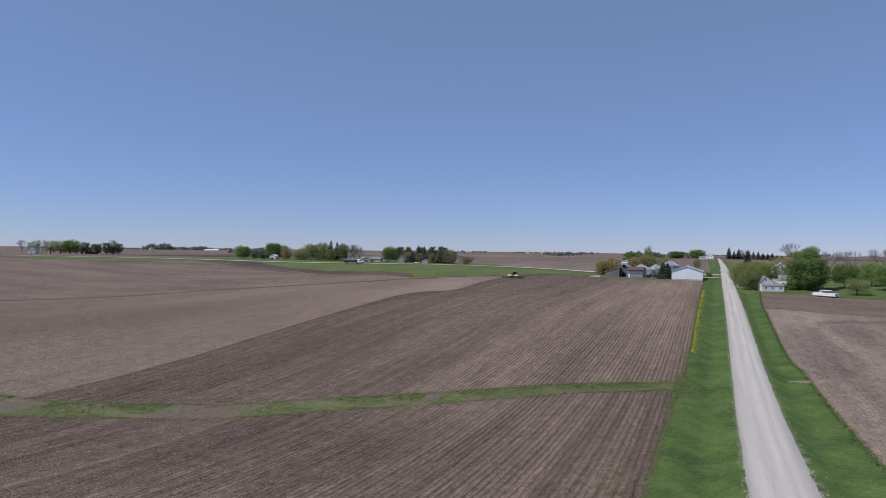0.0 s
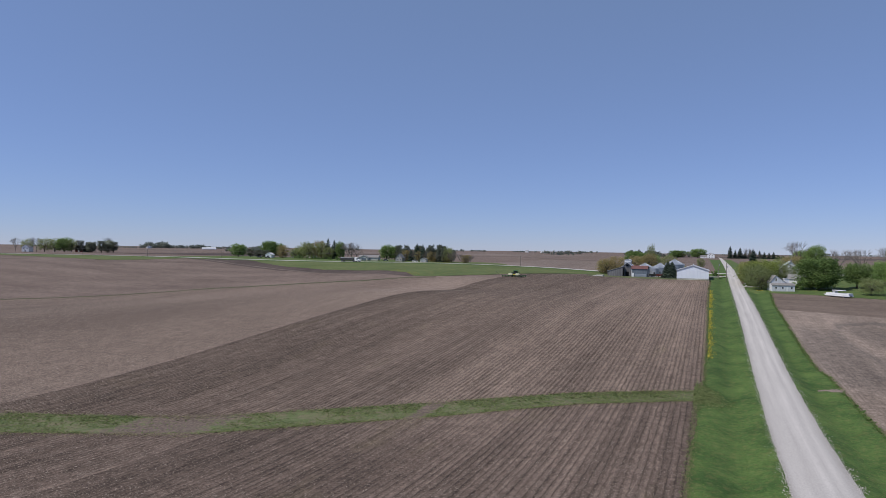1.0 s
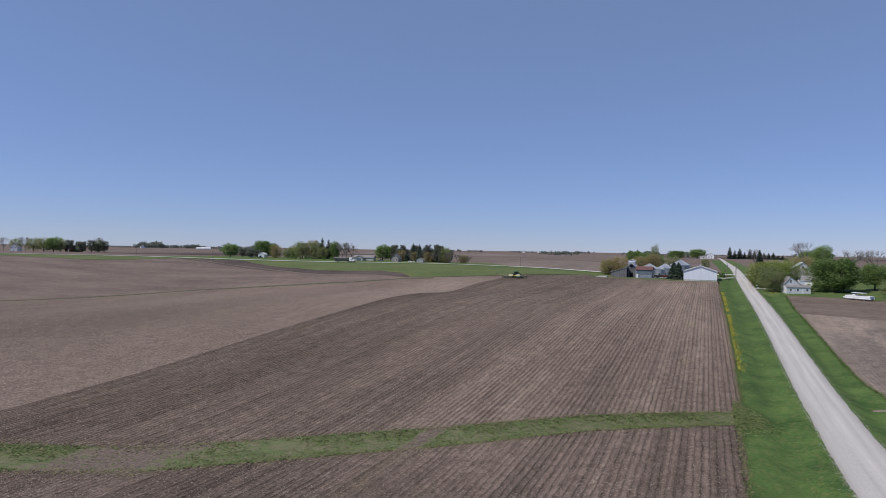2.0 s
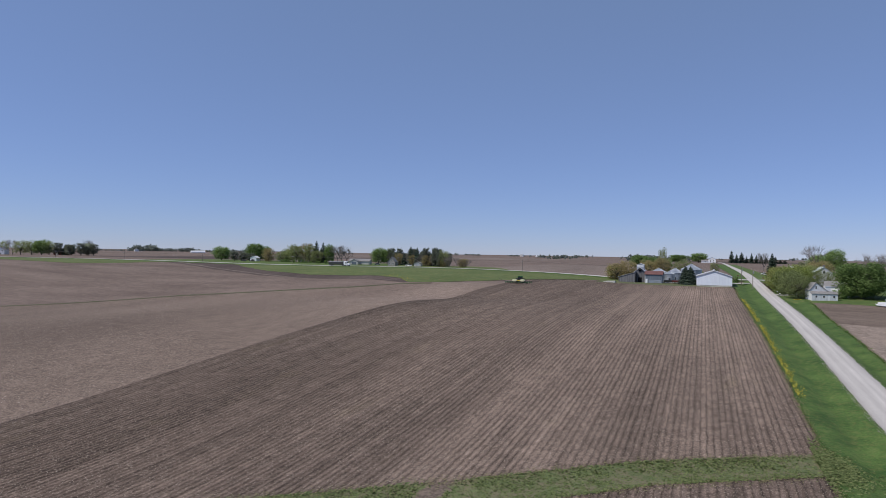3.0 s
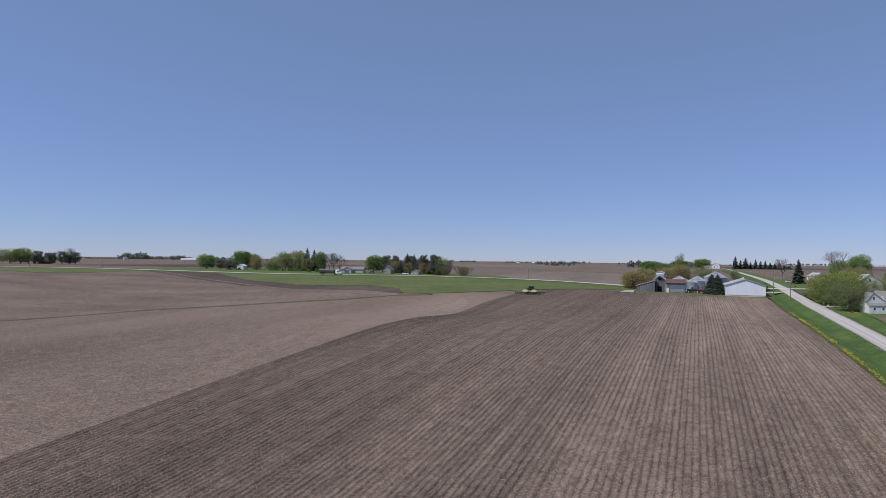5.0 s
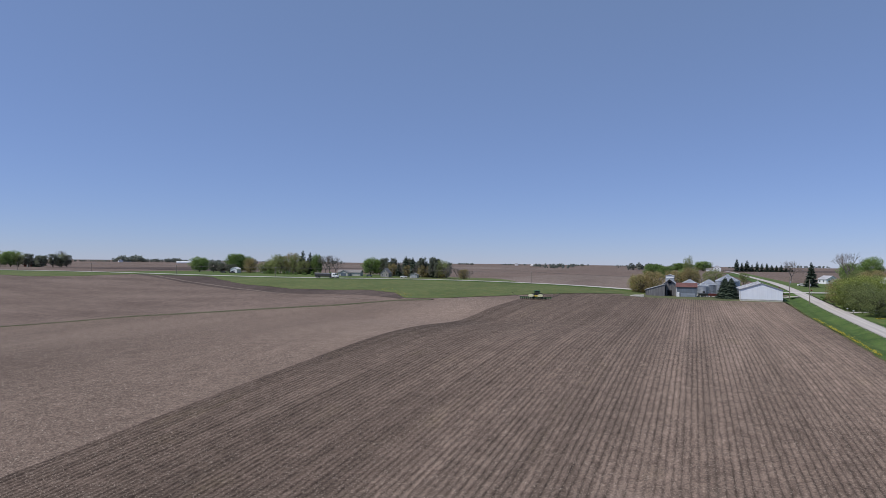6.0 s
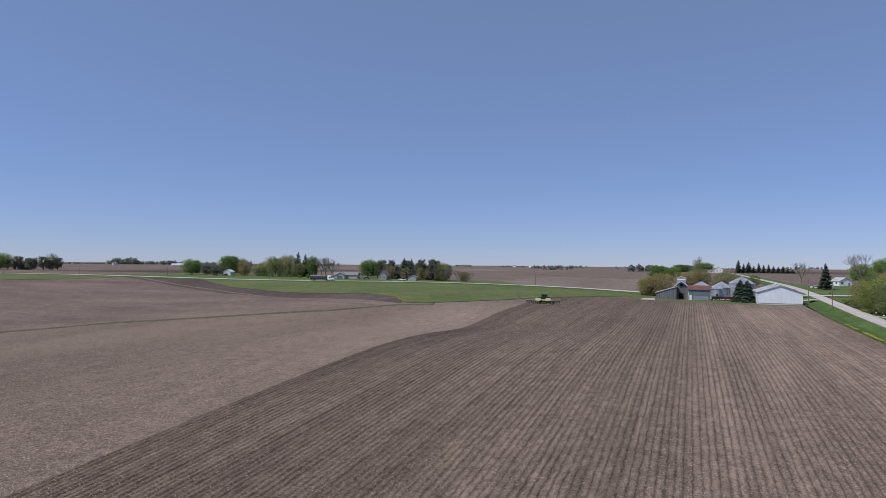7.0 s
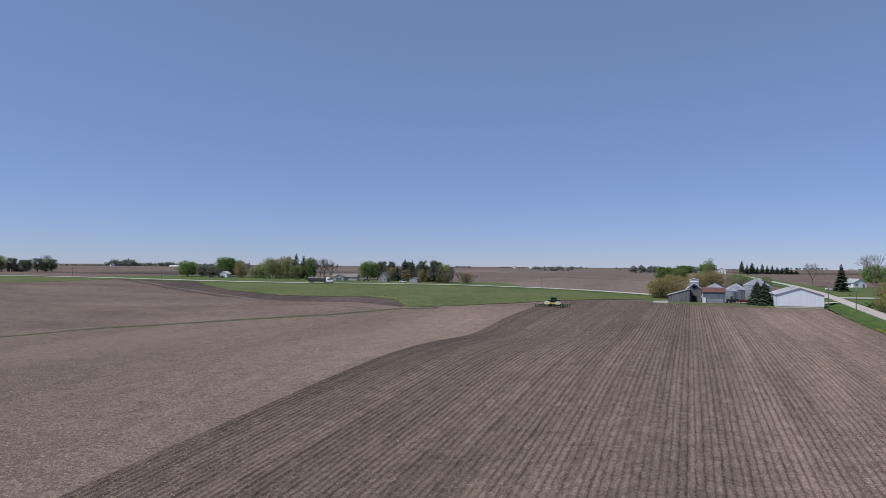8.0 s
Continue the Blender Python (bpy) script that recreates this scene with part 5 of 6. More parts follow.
part("windscreen", box(-1.74, -1.7, -0.8, 0.8, 1.7, 2.5, 0), M_DARKGLASS, boat)
part("bench", box(1.6, 3.6, -1.1, 1.1, 1.05, 1.55, 0.05), M_TARP, boat)
for px in (-2.5, 0.0, 2.6):
    part("block", box(px - 0.2, px + 0.2, -1.2, 1.2, -0.3, 0.22, 0), M_POLE, boat)

# homes along the paved road
ROAD_GROUP = "homes along the paved road"
gable("white_shed", "small white shed among trees by the paved road", "shed", on_land(-384, 467, 10, 0.1), 6.0, 6.0, 3.0, 4.6, M_WHITE, M_ROOF_PALE, [("door", "front", 0, 2.2, 2.2, M_ROOF_GREY)], group=ROAD_GROUP)
# M_CONCRETE walls: the trees' shade is put into a greyer wall colour
gable("road_house", "pale grey two-storey house under trees by the paved road", "house", on_land(-374, 494, 30, 0.1), 7.0, 9.0, 5.0, 7.4, M_CONCRETE, M_SHINGLE, [("window", "front", -1.6, 3.9, 1.0, 1.3), ("window", "front", 1.6, 3.9, 1.0, 1.3), ("window", "front", -1.6, 1.6, 1.0, 1.3), ("door", "front", 1.6, 1.0, 2.1, M_SHINGLE)], group=ROAD_GROUP)
gable("road_cabin", "low pale grey cabin under trees by the paved road", "house", on_land(-354, 490, 0, 0.1), 8.0, 6.0, 2.5, 3.8, M_CONCRETE, M_SHINGLE, [("window", "front", -2, 1.6, 1.1, 1.1), ("window", "front", 2, 1.6, 1.1, 1.1)], group=ROAD_GROUP)
gable("ranch_house", "low grey ranch house with a shingle roof", "house", on_land(-262, 462, 105, 0.1), 7.0, 17.0, 2.6, 4.4, M_CONCRETE, M_SHINGLE, [("window", "right", 5, 1.6, 1.6, 1.1), ("window", "right", 10, 1.6, 1.6, 1.1), ("window", "right", 15, 1.6, 1.6, 1.1)], group=ROAD_GROUP)
gable("ranch_garage", "pale grey gabled garage joined to a driveway", "garage", on_land(-270, 450, 15, 0.1), 6.4, 7.0, 2.5, 4.2, M_CONCRETE, M_SHINGLE, [("door", "front", 0, 3.6, 2.2, M_BLUE_GREY)], group=ROAD_GROUP)
gable("steep_house", "grey-brown house with a steep gable among pines", "house", on_land(-231.5, 440, 12, 0.1), 5.6, 8.0, 3.0, 6.2, M_TAN, M_SHINGLE, [("window", "front", -1.3, 1.7, 0.9, 1.3), ("window", "front", 1.3, 1.7, 0.9, 1.3), ("window", "front", 0, 4.2, 0.8, 1.0)], group=ROAD_GROUP)
gable("pine_garage", "pale grey garage at the foot of the pines", "garage", on_land(-208, 436, 12, 0.1), 5.0, 5.0, 2.3, 3.4, M_CONCRETE, M_SHINGLE, [("door", "front", 0, 2.8, 2.1, M_ROOF_GREY)], group=ROAD_GROUP)
gable("west_house", "white two-storey house among trees of the far homestead", "house", on_land(-826, 520, 30, 0.1), 9.0, 10.0, 6.0, 9.0, M_WHITE, M_SHINGLE, [("window", "front", -2.2, 4.6, 1.1, 1.4), ("window", "front", 2.2, 4.6, 1.1, 1.4), ("door", "front", 0, 1.1, 2.1, M_SHINGLE)], group=ROAD_GROUP)
gable("west_barn", "red painted barn half hidden by trees", "barn", on_land(-786, 566, 30, 0.1), 10.0, 12.0, 4.5, 8.0, M_REDPAINT, M_SHINGLE, [("door", "front", 0, 3.2, 3.2, M_WHITE)], group=ROAD_GROUP)


def hoop_barn(x, y, turn, radius, length):
    t = thing("hoop_barn", "white fabric-covered hoop barn far off", "barn", on_land(x, y, turn, 0), "far hoop barns")
    out = [(radius * math.cos(a), radius * 0.85 * math.sin(a)) for a in np.linspace(0, math.pi, 15)]
    part("cover", prism(out, 0, length), M_WHITE, t)
    part("door", box(-radius * 0.4, radius * 0.4, -0.1, 0.05, 0, radius * 0.5, 0), M_ROOF_GREY, t)
    return t


for x, y, r, l in ((-1270, 1263, 6, 22), (-1269, 1278.5, 6.5, 24), (-620, 2380, 6, 14)):
    hoop_barn(x, y, -35 if y < 1500 else -50, r, l)
for k, (x, y) in enumerate([(-2380, 2060), (-2060, 1780), (-1500, 1290), (-700, 2480), (-1900, 2700)]):
    gable("distant_farmhouse", "distant white farmhouse on the skyline", "house", on_land(x, y, 30 * k, 0), 11, 12, 5, 8, M_WHITE, M_SHINGLE, [("window", "front", -3, 4, 2, 2), ("window", "front", 3, 4, 2, 2)], group="distant farmhouses")


# ---- utility poles and wires ----
def utility_pole(x, y, height, arm_turn=0, top=True):
    t = thing("utility_pole", "weathered grey wooden utility pole with a crossarm", "utility pole", on_land(x, y, arm_turn, 0.1), "utility poles")
    part("pole", tube([(0, 0, -0.6), (0, 0, height * 0.5), (0, 0, height)], [0.17, 0.14, 0.11], 8), M_POLE, t)
    if not top:
        part("transformer", lathe([(0.2, height - 2.6), (0.22, height - 2.5), (0.22, height - 1.8), (0.1, height - 1.7)], 10), M_GALV, t).matrix_basis = pose(0.3, 0, 0)
        return t
    arm = part("crossarm", box(-1.1, 1.1, -0.06, 0.06, height - 0.75, height - 0.6, 0.01), M_POLE, t)
    for dx in (-1.0, -0.4, 0.4, 1.0):
        part("insulator", lathe([(0.05, height - 0.6), (0.07, height - 0.5), (0.03, height - 0.4)], 8), M_WHITE, arm).matrix_basis = pose(dx, 0, 0)
    return t


EW_POLES = [-826 + 88 * k for k in range(10)]
for x in EW_POLES:
    utility_pole(x, 409.5, 6.8, 90)
utility_pole(0.6, 372.5, 9.0, 0, False)
utility_pole(3.7, 343.7, 9.6, 0, False)
for dz, dy in ((-0.42, 0.4), (-0.42, -0.4)):
    w = thing("power_line", "thin sagging power line along the paved road", "power line", pose(0, 0, 0), "power lines")
    bm = bmesh.new()
    for a, b in zip(EW_POLES, EW_POLES[1:]):
        pts = []
        for k in range(7):
            f = k / 6
            pts.append((a + (b - a) * f, 409.5 + dy, (at(a, 409.5) * (1 - f) + at(b, 409.5) * f) + 6.9 + dz - 0.9 * 4 * f * (1 - f) * 0.6))
        tube_into(bm, pts, [0.035] * 7, 4)
    part("wire", bm, M_STEEL, w)


# ---- machines ----
def tractor(x, y, turn):
    t = thing("tractor", "green farm tractor with a glazed cab and dual rear wheels", "tractor", on_land(x, y, turn, 0.14))
    part("hood", prism([(-0.55, 1.1), (0.55, 1.1), (0.6, 1.9), (0.45, 2.15), (-0.45, 2.15), (-0.6, 1.9)], 0.6, 3.6), M_TRACTOR, t)
    part("chassis", box(-0.5, 0.5, -1.4, 3.3, 0.75, 1.15, 0.05), M_TRACTOR, t)
    cab = part("cab", box(-0.95, 0.95, -1.2, 0.7, 1.4, 2.75, 0.06), M_DARKGLASS, t, "dark glazed cab")
    part("roof", box(-1.1, 1.1, -1.35, 0.85, 2.75, 2.98, 0.08), M_TRACTOR, cab)
    for px in (-0.86, 0.86):
        for py in (-1.2, 0.7):
            part("pillar", tube([(px * 1.1, py, 1.4), (px * 1.1, py, 2.78)], [0.06, 0.06], 5), M_TRACTOR, cab)
    for sx in (-1.75, -1.05, 1.05, 1.75):
        w = part("rear_wheel", wheel_bm(1.0, 0.55, sx, -0.6, 1.0), M_RUBBER, t)
        part("rim", wheel_bm(0.58, 0.57, sx, -0.6, 1.0), M_YELLOW, w)
    for sx in (-1.0, 1.0):
        w = part("front_wheel", wheel_bm(0.72, 0.45, sx, 2.6, 0.72), M_RUBBER, t)
        part("rim", wheel_bm(0.42, 0.47, sx, 2.6, 0.72), M_YELLOW, w)
        part("fender", box(sx * 0.95 - 0.35, sx * 0.95 + 0.35, -1.3, 0.2, 2.0, 2.1, 0.03), M_TRACTOR, t)
    part("exhaust", tube([(0.5, 1.0, 2.0), (0.5, 1.0, 3.1)], [0.07, 0.07], 8), M_STEEL, t)
    return t


def planter(x, y, turn):
    t = thing("planter", "wide row planter with pale seed tanks behind the tractor", "planter", on_land(x, y, turn, 0.14))
    part("toolbar", box(-5.9, 5.9, -0.1, 0.1, 0.75, 0.95, 0.02), M_TRACTOR, t)
    part("tongue", box(-0.12, 0.12, 0, 3.6, 0.55, 0.75, 0.02), M_TRACTOR, t)
    for sx in (-1.75, 1.75):
        tank = part("seed_tank", prism([(sx - 1.0, 1.2), (sx - 0.6, 0.95), (sx + 0.6, 0.95), (sx + 1.0, 1.2), (sx + 1.0, 1.65), (sx + 0.75, 1.8), (sx - 0.75, 1.8), (sx - 1.0, 1.65)], -1.4, -0.3), M_TANKWHITE, t)
        part("lid", box(sx - 0.6, sx + 0.6, -1.2, -0.5, 1.8, 1.88, 0.02), M_TANKWHITE, tank)
    for k in range(16):
        ux = -5.7 + k * 0.76
        u = part("row_unit", box(ux - 0.16, ux + 0.16, -1.0, -0.1, 0.25, 0.75, 0.03), M_TRACTOR, t)
        part("hopper", box(ux - 0.17, ux + 0.17, -0.8, -0.35, 0.75, 1.1, 0.04), M_STEEL, u)
        part("press_wheel", wheel_bm(0.2, 0.12, ux, -1.15, 0.2), M_RUBBER, u)
    for sx in (-3.6, -1.0, 1.0, 3.6):
        part("gauge_wheel", wheel_bm(0.42, 0.25, sx, 0.4, 0.42), M_RUBBER, t)
    part("seed_box", box(-1.1, 1.1, -0.25, 0.45, 0.95, 1.45, 0.05), M_YELLOW, t)
    for sx in (-1, 1):
        arm = part("marker_arm", tube([(sx * 5.6, 0, 0.95), (sx * 7.2, 0.1, 1.25), (sx * 8.6, 0.2, 1.9), (sx * 8.9, 0.2, 2.3)], [0.07, 0.06, 0.05, 0.05], 5), M_STEEL, t)
        part("marker_disc", wheel_bm(0.28, 0.06, sx * 8.9, 0.2, 2.4), M_STEEL, arm)
    return t


tractor(-93.6, 305.4, 8)
planter(-92.9, 300.2, 8)


def semi_truck(x, y, turn):
    t = thing("grain_truck", "white semi truck with a long dark covered grain trailer", "truck", pose(x, y, at(x, y) + 0.63, 0, 0, turn))
    tr = part("trailer", prism([(-1.25, 1.35), (-0.8, 0.95), (0.8, 0.95), (1.25, 1.35), (1.25, 2.75), (-1.25, 2.75)], -11.5, 0), M_STEEL, t, "dark steel grain trailer")
    part("tarp", prism([(-1.27, 2.7), (1.27, 2.7), (0.9, 2.95), (0, 3.05), (-0.9, 2.95)], -11.5, 0), M_TARP, tr)
    part("frame", box(-0.5, 0.5, -11.0, 4.6, 0.75, 0.98, 0.02), M_STEEL, t)
    cab = part("cab", prism([(-1.2, 0.7), (1.2, 0.7), (1.2, 2.6), (1.0, 3.2), (-1.0, 3.2), (-1.2, 2.6)], 1.0, 3.2), M_WHITE, t)
    part("hood", prism([(-1.0, 0.7), (1.0, 0.7), (0.95, 1.7), (0.7, 1.85), (-0.7, 1.85), (-0.95, 1.7)], 3.2, 5.0), M_WHITE, t)
    part("windscreen", box(-1.0, 1.0, 3.2, 3.24, 1.95, 2.6, 0), M_DARKGLASS, cab)
    for sx in (-1.21, 1.21):
        part("side_window", box(sx - 0.02, sx + 0.02, 2.1, 3.0, 1.8, 2.5, 0), M_DARKGLASS, cab)
        part("stack", tube([(sx * 0.85, 0.8, 1.0), (sx * 0.85, 0.8, 3.6)], [0.08, 0.08], 8), M_GALV, cab)
    for sx in (-1.0, 1.0):
        for sy in (4.3, 1.2, -0.1, -9.2, -10.5):
            w = part("wheel", wheel_bm(0.52, 0.4, sx, sy, 0.52), M_RUBBER, t)
            part("rim", wheel_bm(0.28, 0.42, sx, sy, 0.52), M_GALV, w)
    return t


semi_truck(-247, 398.4, -90)


def car(x, y, turn, mat, label, van=False, lift=0.14):
    t = thing("pickup" if van else "car", label, "car", on_land(x, y, turn, lift))
    top = 1.75 if van else 1.45
    bm = bmesh.new()
    a = [(-2.2, 0.35), (2.2, 0.35), (2.25, 0.8), (2.0, 0.95), (-2.1, 1.0), (-2.25, 0.8)]
    bm = prism([(p, q) for p, q in a], -0.9, 0.9)
    part("body", bm, mat, t)
    cabin = part("cabin", prism([(-1.5 if not van else -0.3, 0.95), (1.2, 0.95), (0.6, top), (-0.9 if not van else -0.2, top)], -0.78, 0.78), M_DARKGLASS, t)
    part("roof", box(-0.9 if not van else -0.2, 0.6, -0.76, 0.76, top - 0.02, top + 0.05, 0.02), mat, cabin)
    for sx in (-1.4, 1.4):
        for sy in (-0.85, 0.85):
            bm = wheel_bm(0.34, 0.22, 0, 0, 0)
            bmesh.ops.transform(bm, matrix=Matrix.Translation((sx, sy, 0.34)) @ Matrix.Rotation(radians(90), 4, "Z"), verts=bm.verts)
            part("wheel", bm, M_RUBBER, t)
    return t


car(19, 470, 10, M_WHITE, "white car parked beyond the crossing")
car(-215, 436, 0, M_WHITE, "white pickup parked by the pines", True)
car(-250, 452, 20, M_BLUE_GREY, "grey car parked on a homestead drive")
car(-384, 455, 5, M_STEEL, "dark car parked under trees")
car(-376, 456, 5, M_STEEL, "dark pickup parked under trees", True)
car(-760, 440, 0, M_WHITE, "white van parked far off by the road", True)


# ---- small things by the road ----
def mailbox(x, y, turn):
    t = thing("mailbox", "white mailbox on a wooden post by the road", "mailbox", on_land(x, y, turn, 0.1))
    part("post", box(-0.05, 0.05, -0.05, 0.05, -0.4, 1.05, 0.01), M_POLE, t)
    part("box", prism([(-0.12, 1.05), (0.12, 1.05), (0.12, 1.2), (0.08, 1.29), (-0.08, 1.29), (-0.12, 1.2)], -0.25, 0.25), M_WHITE, t)
    return t


mailbox(10.9, 309, 90)
mailbox(11.0, 318, 90)


def road_sign(x, y, turn, mat):
    t = thing("road_sign", "road sign on a thin steel post at the crossing", "road sign", on_land(x, y, turn, 0.1), "road signs")
    part("post", tube([(0, 0, -0.4), (0, 0, 2.5)], [0.03, 0.03], 6), M_GALV, t)
    part("plate", lathe([(0.36, -0.01), (0.37, 0.0), (0.36, 0.01)], 8), mat, t).matrix_basis = pose(0, -0.04, 2.2, 90, 0, 0)
    return t


road_sign(11.6, 391, 0, M_REDPAINT)
road_sign(0.8, 409, 180, M_REDPAINT)
tank = thing("propane_tank", "white propane tank on the lawn", "tank", on_land(17.5, 312, 70, 0.14))
part("tank", tube([(-1.3, 0, 0.8), (-1.1, 0, 0.8), (1.1, 0, 0.8), (1.3, 0, 0.8)], [0.2, 0.45, 0.45, 0.2], 14), M_WHITE, tank)
for px in (-0.8, 0.8):
    part("leg", box(px - 0.1, px + 0.1, -0.3, 0.3, -0.2, 0.45, 0), M_CONCRETE, tank)


# ---- plants, litter and stones too many to count ----
GRID_X, GRID_Y = np.meshgrid(np.arange(-300.0, 81.0), np.arange(0.0, 431.0))
GRID_Z = land(GRID_X, GRID_Y)


def near(x, y):
    """The land's height, from a one-metre grid."""
    u, v = x + 300.0, y
    i, j = int(v), int(u)
    a, b = v - i, u - j
    return float((GRID_Z[i, j] * (1 - b) + GRID_Z[i, j + 1] * b) * (1 - a) + (GRID_Z[i + 1, j] * (1 - b) + GRID_Z[i + 1, j + 1] * b) * a)


def scatter(name, label, category, mat, count, place, size, seed, up=0.4, lift=0.0, flat=False):
    """Many small clumps laid on the land. place(rng) gives x, y and the ground's height, or None."""
    rng = np.random.default_rng(seed)
    verts, faces = [], []
    for _ in range(count):
        spot = place(rng)
        if spot is None:
            continue
        x, y, z = spot
        s = size * rng.uniform(0.5, 1.4)
        a = rng.uniform(0, 6.2832)
        c, n = math.cos(a) * s, math.sin(a) * s
        k = len(verts)
        if flat:
            w = 0.35
            t = rng.uniform(-0.3, 0.3) * s
            verts += [(x - c, y - n, z + lift), (x - n * w, y + c * w, z + lift + 0.03), (x + c, y + n, z + lift + t + 0.04), (x + n * w, y - c * w, z + lift)]
            faces.append((k, k + 1, k + 2, k + 3))
        else:
            h = s * rng.uniform(0.7, 1.5) * up
            verts += [(x - c, y - n, z - 0.04), (x + c, y + n, z - 0.04), (x + c * 0.9 - n * 1.5, y + n * 0.9 + c * 1.5, z + h), (x - c * 0.7 - n * 1.3, y - n * 0.7 + c * 1.3, z + h * 0.8)]
            faces.append((k, k + 1, k + 2, k + 3))
    me = bpy.data.meshes.new(name)
    me.from_pydata(verts, [], faces)
    me.materials.append(mat)
    return tagged(new(name, me), label, category, kind="stuff")


def verge_spot(side):
    def spot(rng):
        y = 10 + 380 * rng.uniform(0, 1) ** 1.3
        a, b = (rows_east(y), road_west(y)) if side == "w" else (road_east(y), east_field_west(y))
        if side == "e" and y > 300:
            return None
        f = rng.uniform(-0.03, 1.0)
        x = a + (b - a) * f
        return x, y, near(x, y) + (west_lift(f) if side == "w" else east_lift(f))
    return spot


def waterway_spot(rng, edge=False):
    x = -110 + 105 * rng.uniform(0, 1)
    a, b = waterway_south(x) - 0.2, waterway_north(x) + 0.05
    if not edge and any(abs(x - m) < h for m, h in GAPS) and rng.uniform(0, 1) < 0.9:
        return None
    f = (rng.choice([0.0, 1.0]) + rng.normal() * 0.09) if edge else rng.uniform(0.0, 1.0)
    y = a + (b - a) * f
    if not edge and noise.noise((x * 0.10, y * 0.25, 3)) < rng.uniform(-0.6, 0.1):
        return None
    return x, y, near(x, y) + (0.16 - 0.22 * math.sin(math.pi * min(1, max(0, f))))


scatter("verge_tufts", "thick uneven grass tufts on the roadside verge", "grass", L_TUFT, 8000, verge_spot("w"), 0.10, 301, lift=0.0, flat=True)
scatter("verge_tufts", "uneven grass tufts between the road and the field", "grass", L_TUFT, 6000, verge_spot("e"), 0.10, 302, lift=0.0, flat=True)
scatter("waterway_tufts", "coarse grey-green grass tufts in the waterway", "grass", L_REED, 30000, waterway_spot, 0.10, 303, 0.38)
scatter("waterway_dry_grass", "dry straw-coloured grass along the waterway edges", "grass", L_DRYGRASS, 9000, lambda r: waterway_spot(r, True), 0.13, 304, lift=-0.03, flat=True)


def mouth_spot(rng):
    """Rank growth where the waterway runs out into the roadside ditch."""
    x = -5.6 + abs(rng.normal()) * 2.0
    y = 110.0 + rng.normal() * (3.4 - 0.35 * (x + 5.6)) - 0.2 * (x + 5.6)
    if x > 0.5:
        return None
    f = max(0.0, (x - rows_east(y)) / (road_west(y) - rows_east(y)))
    return x, y, near(x, y) + 0.02 + west_lift(f)


scatter("ditch_growth", "rank pale grass where the waterway meets the ditch", "grass", L_REED, 3600, mouth_spot, 0.11, 315, 0.5)


def row_spot(rng):
    x = rng.uniform(-98, -5)
    y = 15 + 240 * rng.uniform(0, 1) ** 1.1
    if waterway_south(x) - 0.5 < y < waterway_north(x) + 0.5:
        return None
    if noise.noise((x * 1.3, y * 0.03, 8)) < rng.uniform(-0.6, 0.4):
        return None
    return x, y, near(x, y) + 0.13


def west_spot(rng):
    x = rng.uniform(-240, -97)
    y = 50 + 200 * rng.uniform(0, 1)
    if y < waterway_north(x) or rng.uniform(0, 1) > min(1.0, (x + 245) / 70, (255 - y) / 90):
        return None
    return x, y, near(x, y) + 0.05


scatter("stalk_litter", "pale broken stalks littering the planted rows", "crop litter", L_STRAW, 65000, row_spot, 0.075, 305, flat=True)
scatter("stalk_litter", "pale broken stalks littering the tilled field", "crop litter", L_STRAW, 42000, west_spot, 0.115, 306, flat=True)


def flower_spot(rng):
    y = rng.uniform(138, 288)
    x = rows_east(y) + 0.35 + abs(rng.normal()) * 0.55
    if noise.noise((y * 0.12, 5.0, 1.0)) < rng.uniform(-0.5, 0.35) - (0.2 if y > 290 else 0):
        return None
    return x, y, near(x, y) + 0.30


scatter("yellow_flowers", "yellow wildflowers blooming along the field edge", "flowers", L_FLOWER, 3300, flower_spot, 0.085, 307, 0.6)
scatter("yellow_flowers", "yellow flower clump by the homestead", "flowers", L_FLOWER, 90, lambda r: (lambda x, y: (x, y, near(x, y) + 0.17))(15.3 + r.normal() * 0.5, 297 + r.normal() * 0.5), 0.16, 308, 0.7)


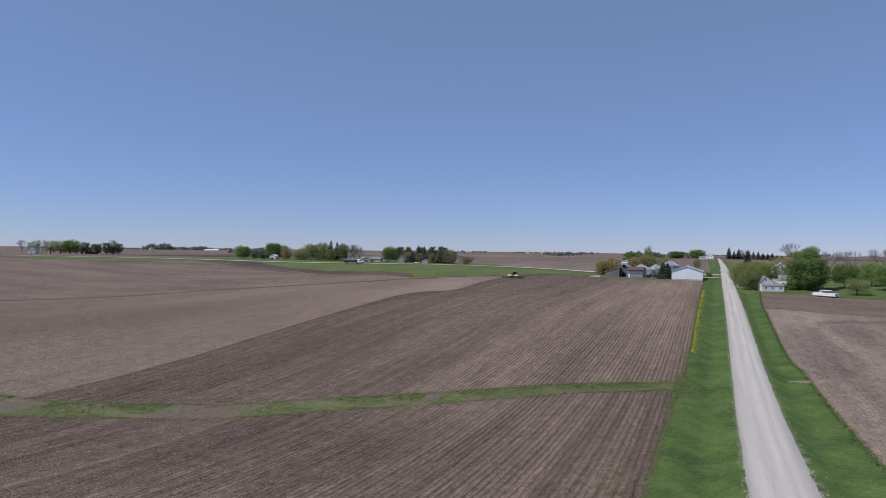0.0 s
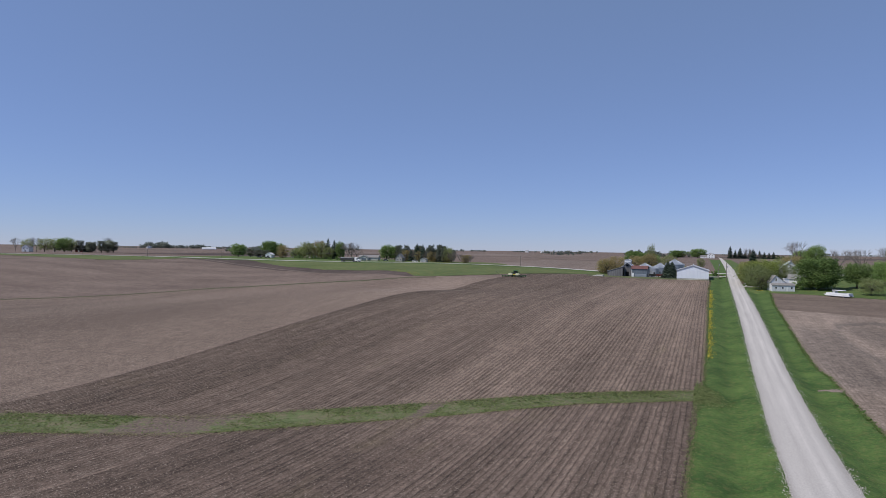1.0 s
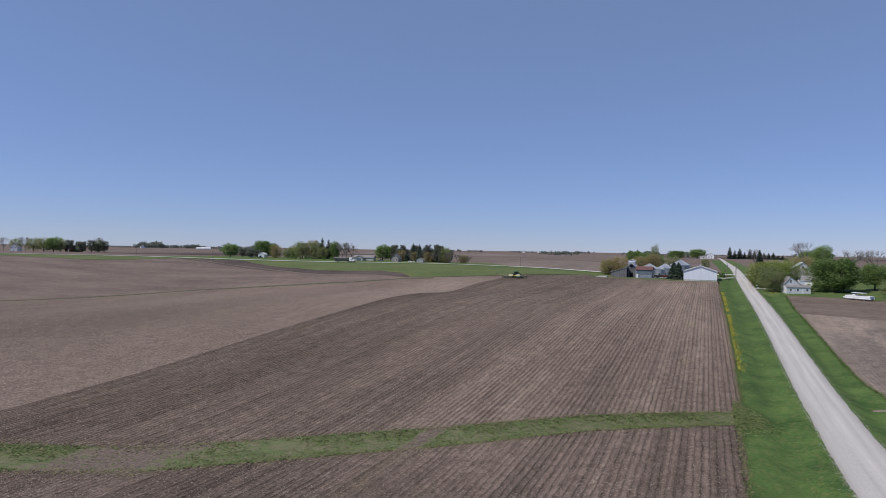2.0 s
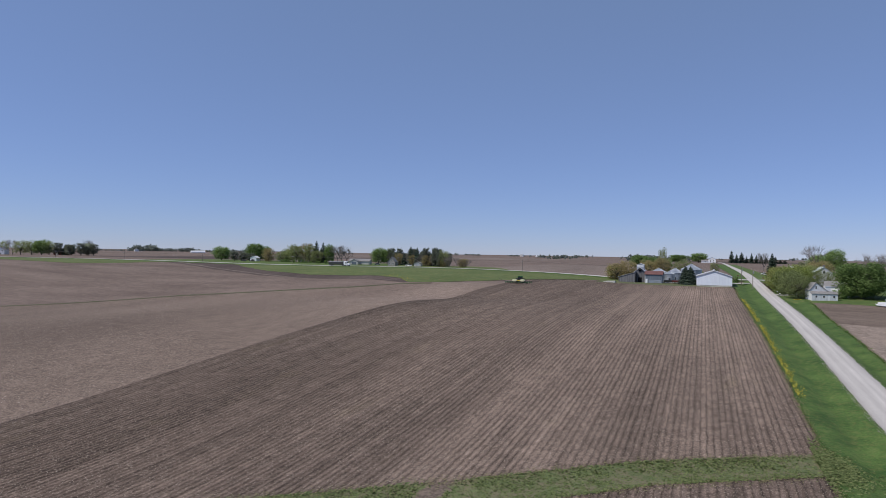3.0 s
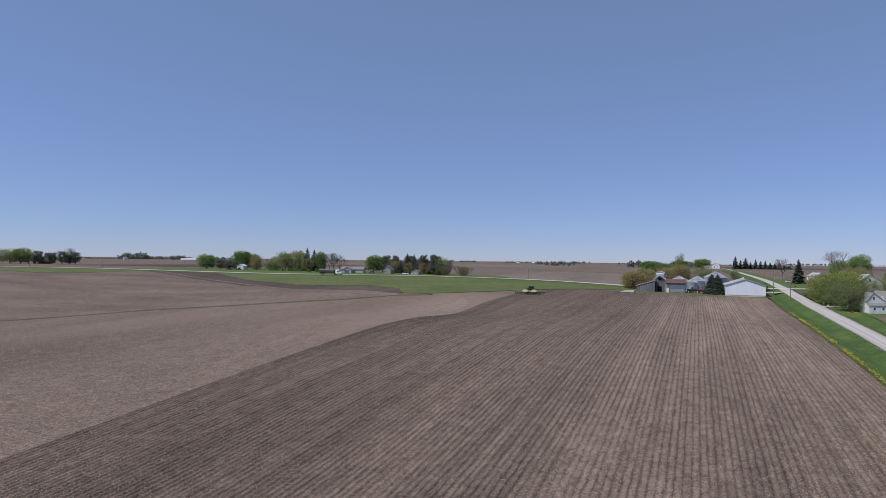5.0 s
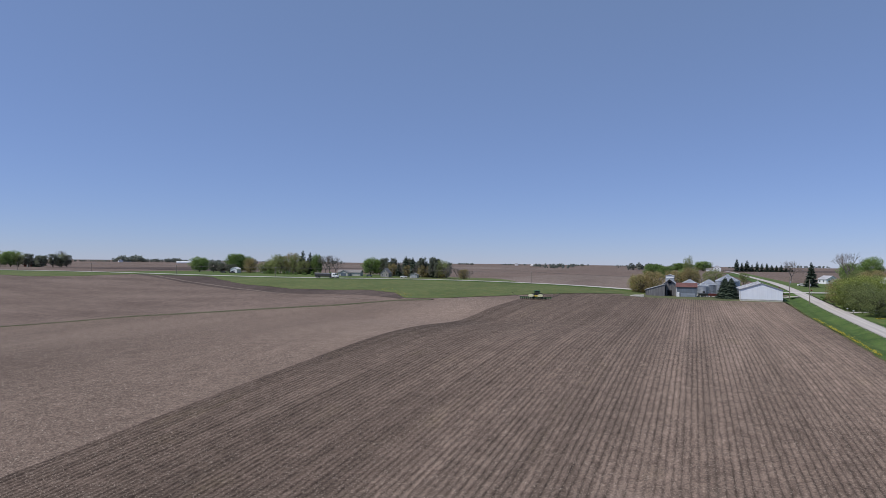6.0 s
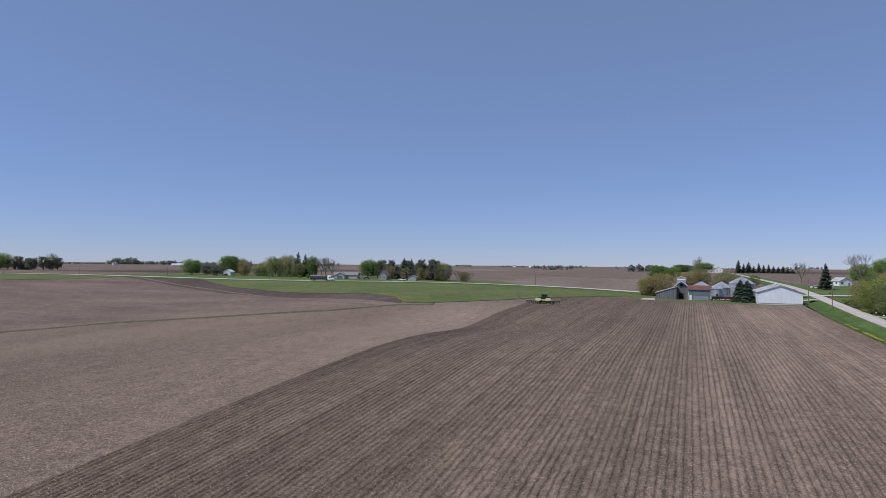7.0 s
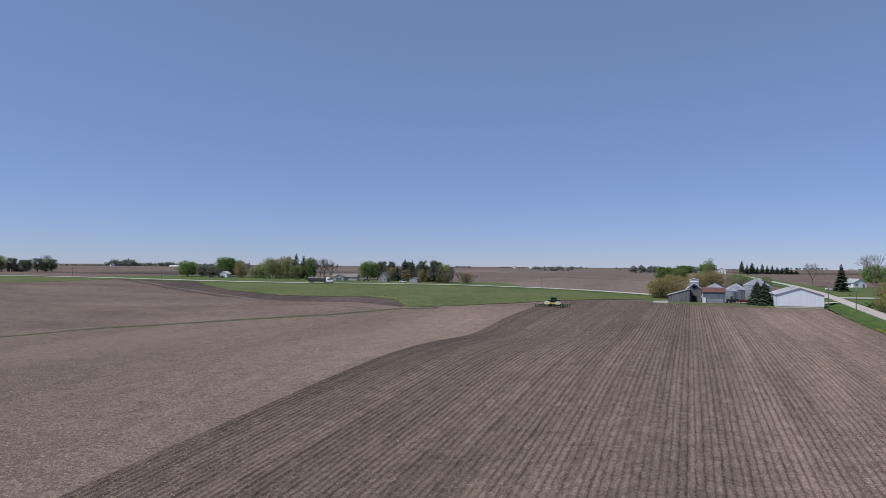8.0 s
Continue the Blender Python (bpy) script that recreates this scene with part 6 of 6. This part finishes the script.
def stone_spot(rng):
    y = 40 + 300 * rng.uniform(0, 1) ** 1.4
    side = rng.integers(2)
    x = (road_west(y) - abs(rng.normal()) * 0.32 + 0.2) if side else (road_east(y) + abs(rng.normal()) * 0.42 - 0.2)
    if noise.noise((y * 0.5, 3.0 + side, 2.0)) < rng.uniform(-0.5, 0.3):
        return None
    if side:
        f = (x - rows_east(y)) / (road_west(y) + 0.3 - rows_east(y))
        return x, y, near(x, y) + max(west_lift(f), 0.51 if x > road_west(y) else -1)
    f = (x - road_east(y) + 0.3) / (east_field_west(y) - road_east(y) + 0.3)
    return x, y, near(x, y) + max(east_lift(f), 0.51 if x < road_east(y) else -1)


scatter("gravel_windrow", "loose pale gravel thrown along the road edges", "gravel", L_STONE, 18000, stone_spot, 0.085, 309, flat=True)


def margin_spot(rng):
    y = 40 + 300 * rng.uniform(0, 1) ** 1.5
    if rng.integers(2) or y > 290:
        x = rows_east(y) - 0.1 + rng.normal() * 0.28
    else:
        x = east_field_west(y) + rng.normal() * 0.3
    return x, y, near(x, y) + 0.2


def edge_spot(rng):
    """The tall uncut rim of the east verge, beside the bare field."""
    y = 40 + 245 * rng.uniform(0, 1) ** 1.3
    if 121.5 < y < 125.5 or noise.noise((y * 0.4, 9.0, 2.0)) < rng.uniform(-0.8, 0.1):
        return None
    x = east_field_west(y) - 0.25 + rng.normal() * 0.22
    return x, y, near(x, y) + 0.15


scatter("edge_tufts", "tall dark green tufts along the rim of the verge", "grass", L_TUFT, 2600, edge_spot, 0.13, 314, 0.8)
scatter("margin_grass", "dry straw-coloured grass along the field margins", "grass", L_DRYGRASS, 14000, margin_spot, 0.11, 311, lift=0.0, flat=True)
scatter("margin_tufts", "ragged green tufts along the field margins", "grass", L_TUFT, 7000, margin_spot, 0.12, 312, lift=0.0, flat=True)


def weed_spot(rng):
    x = rng.uniform(-172, -142)
    y = hay_south(x) + 1.0 + abs(rng.normal()) * 5.0
    return x, y, near(x, y) + 0.2


scatter("yellow_weeds", "yellow flowering weeds at the corner of the hay field", "flowers", L_FLOWER, 110, weed_spot, 0.12, 313, 0.7)
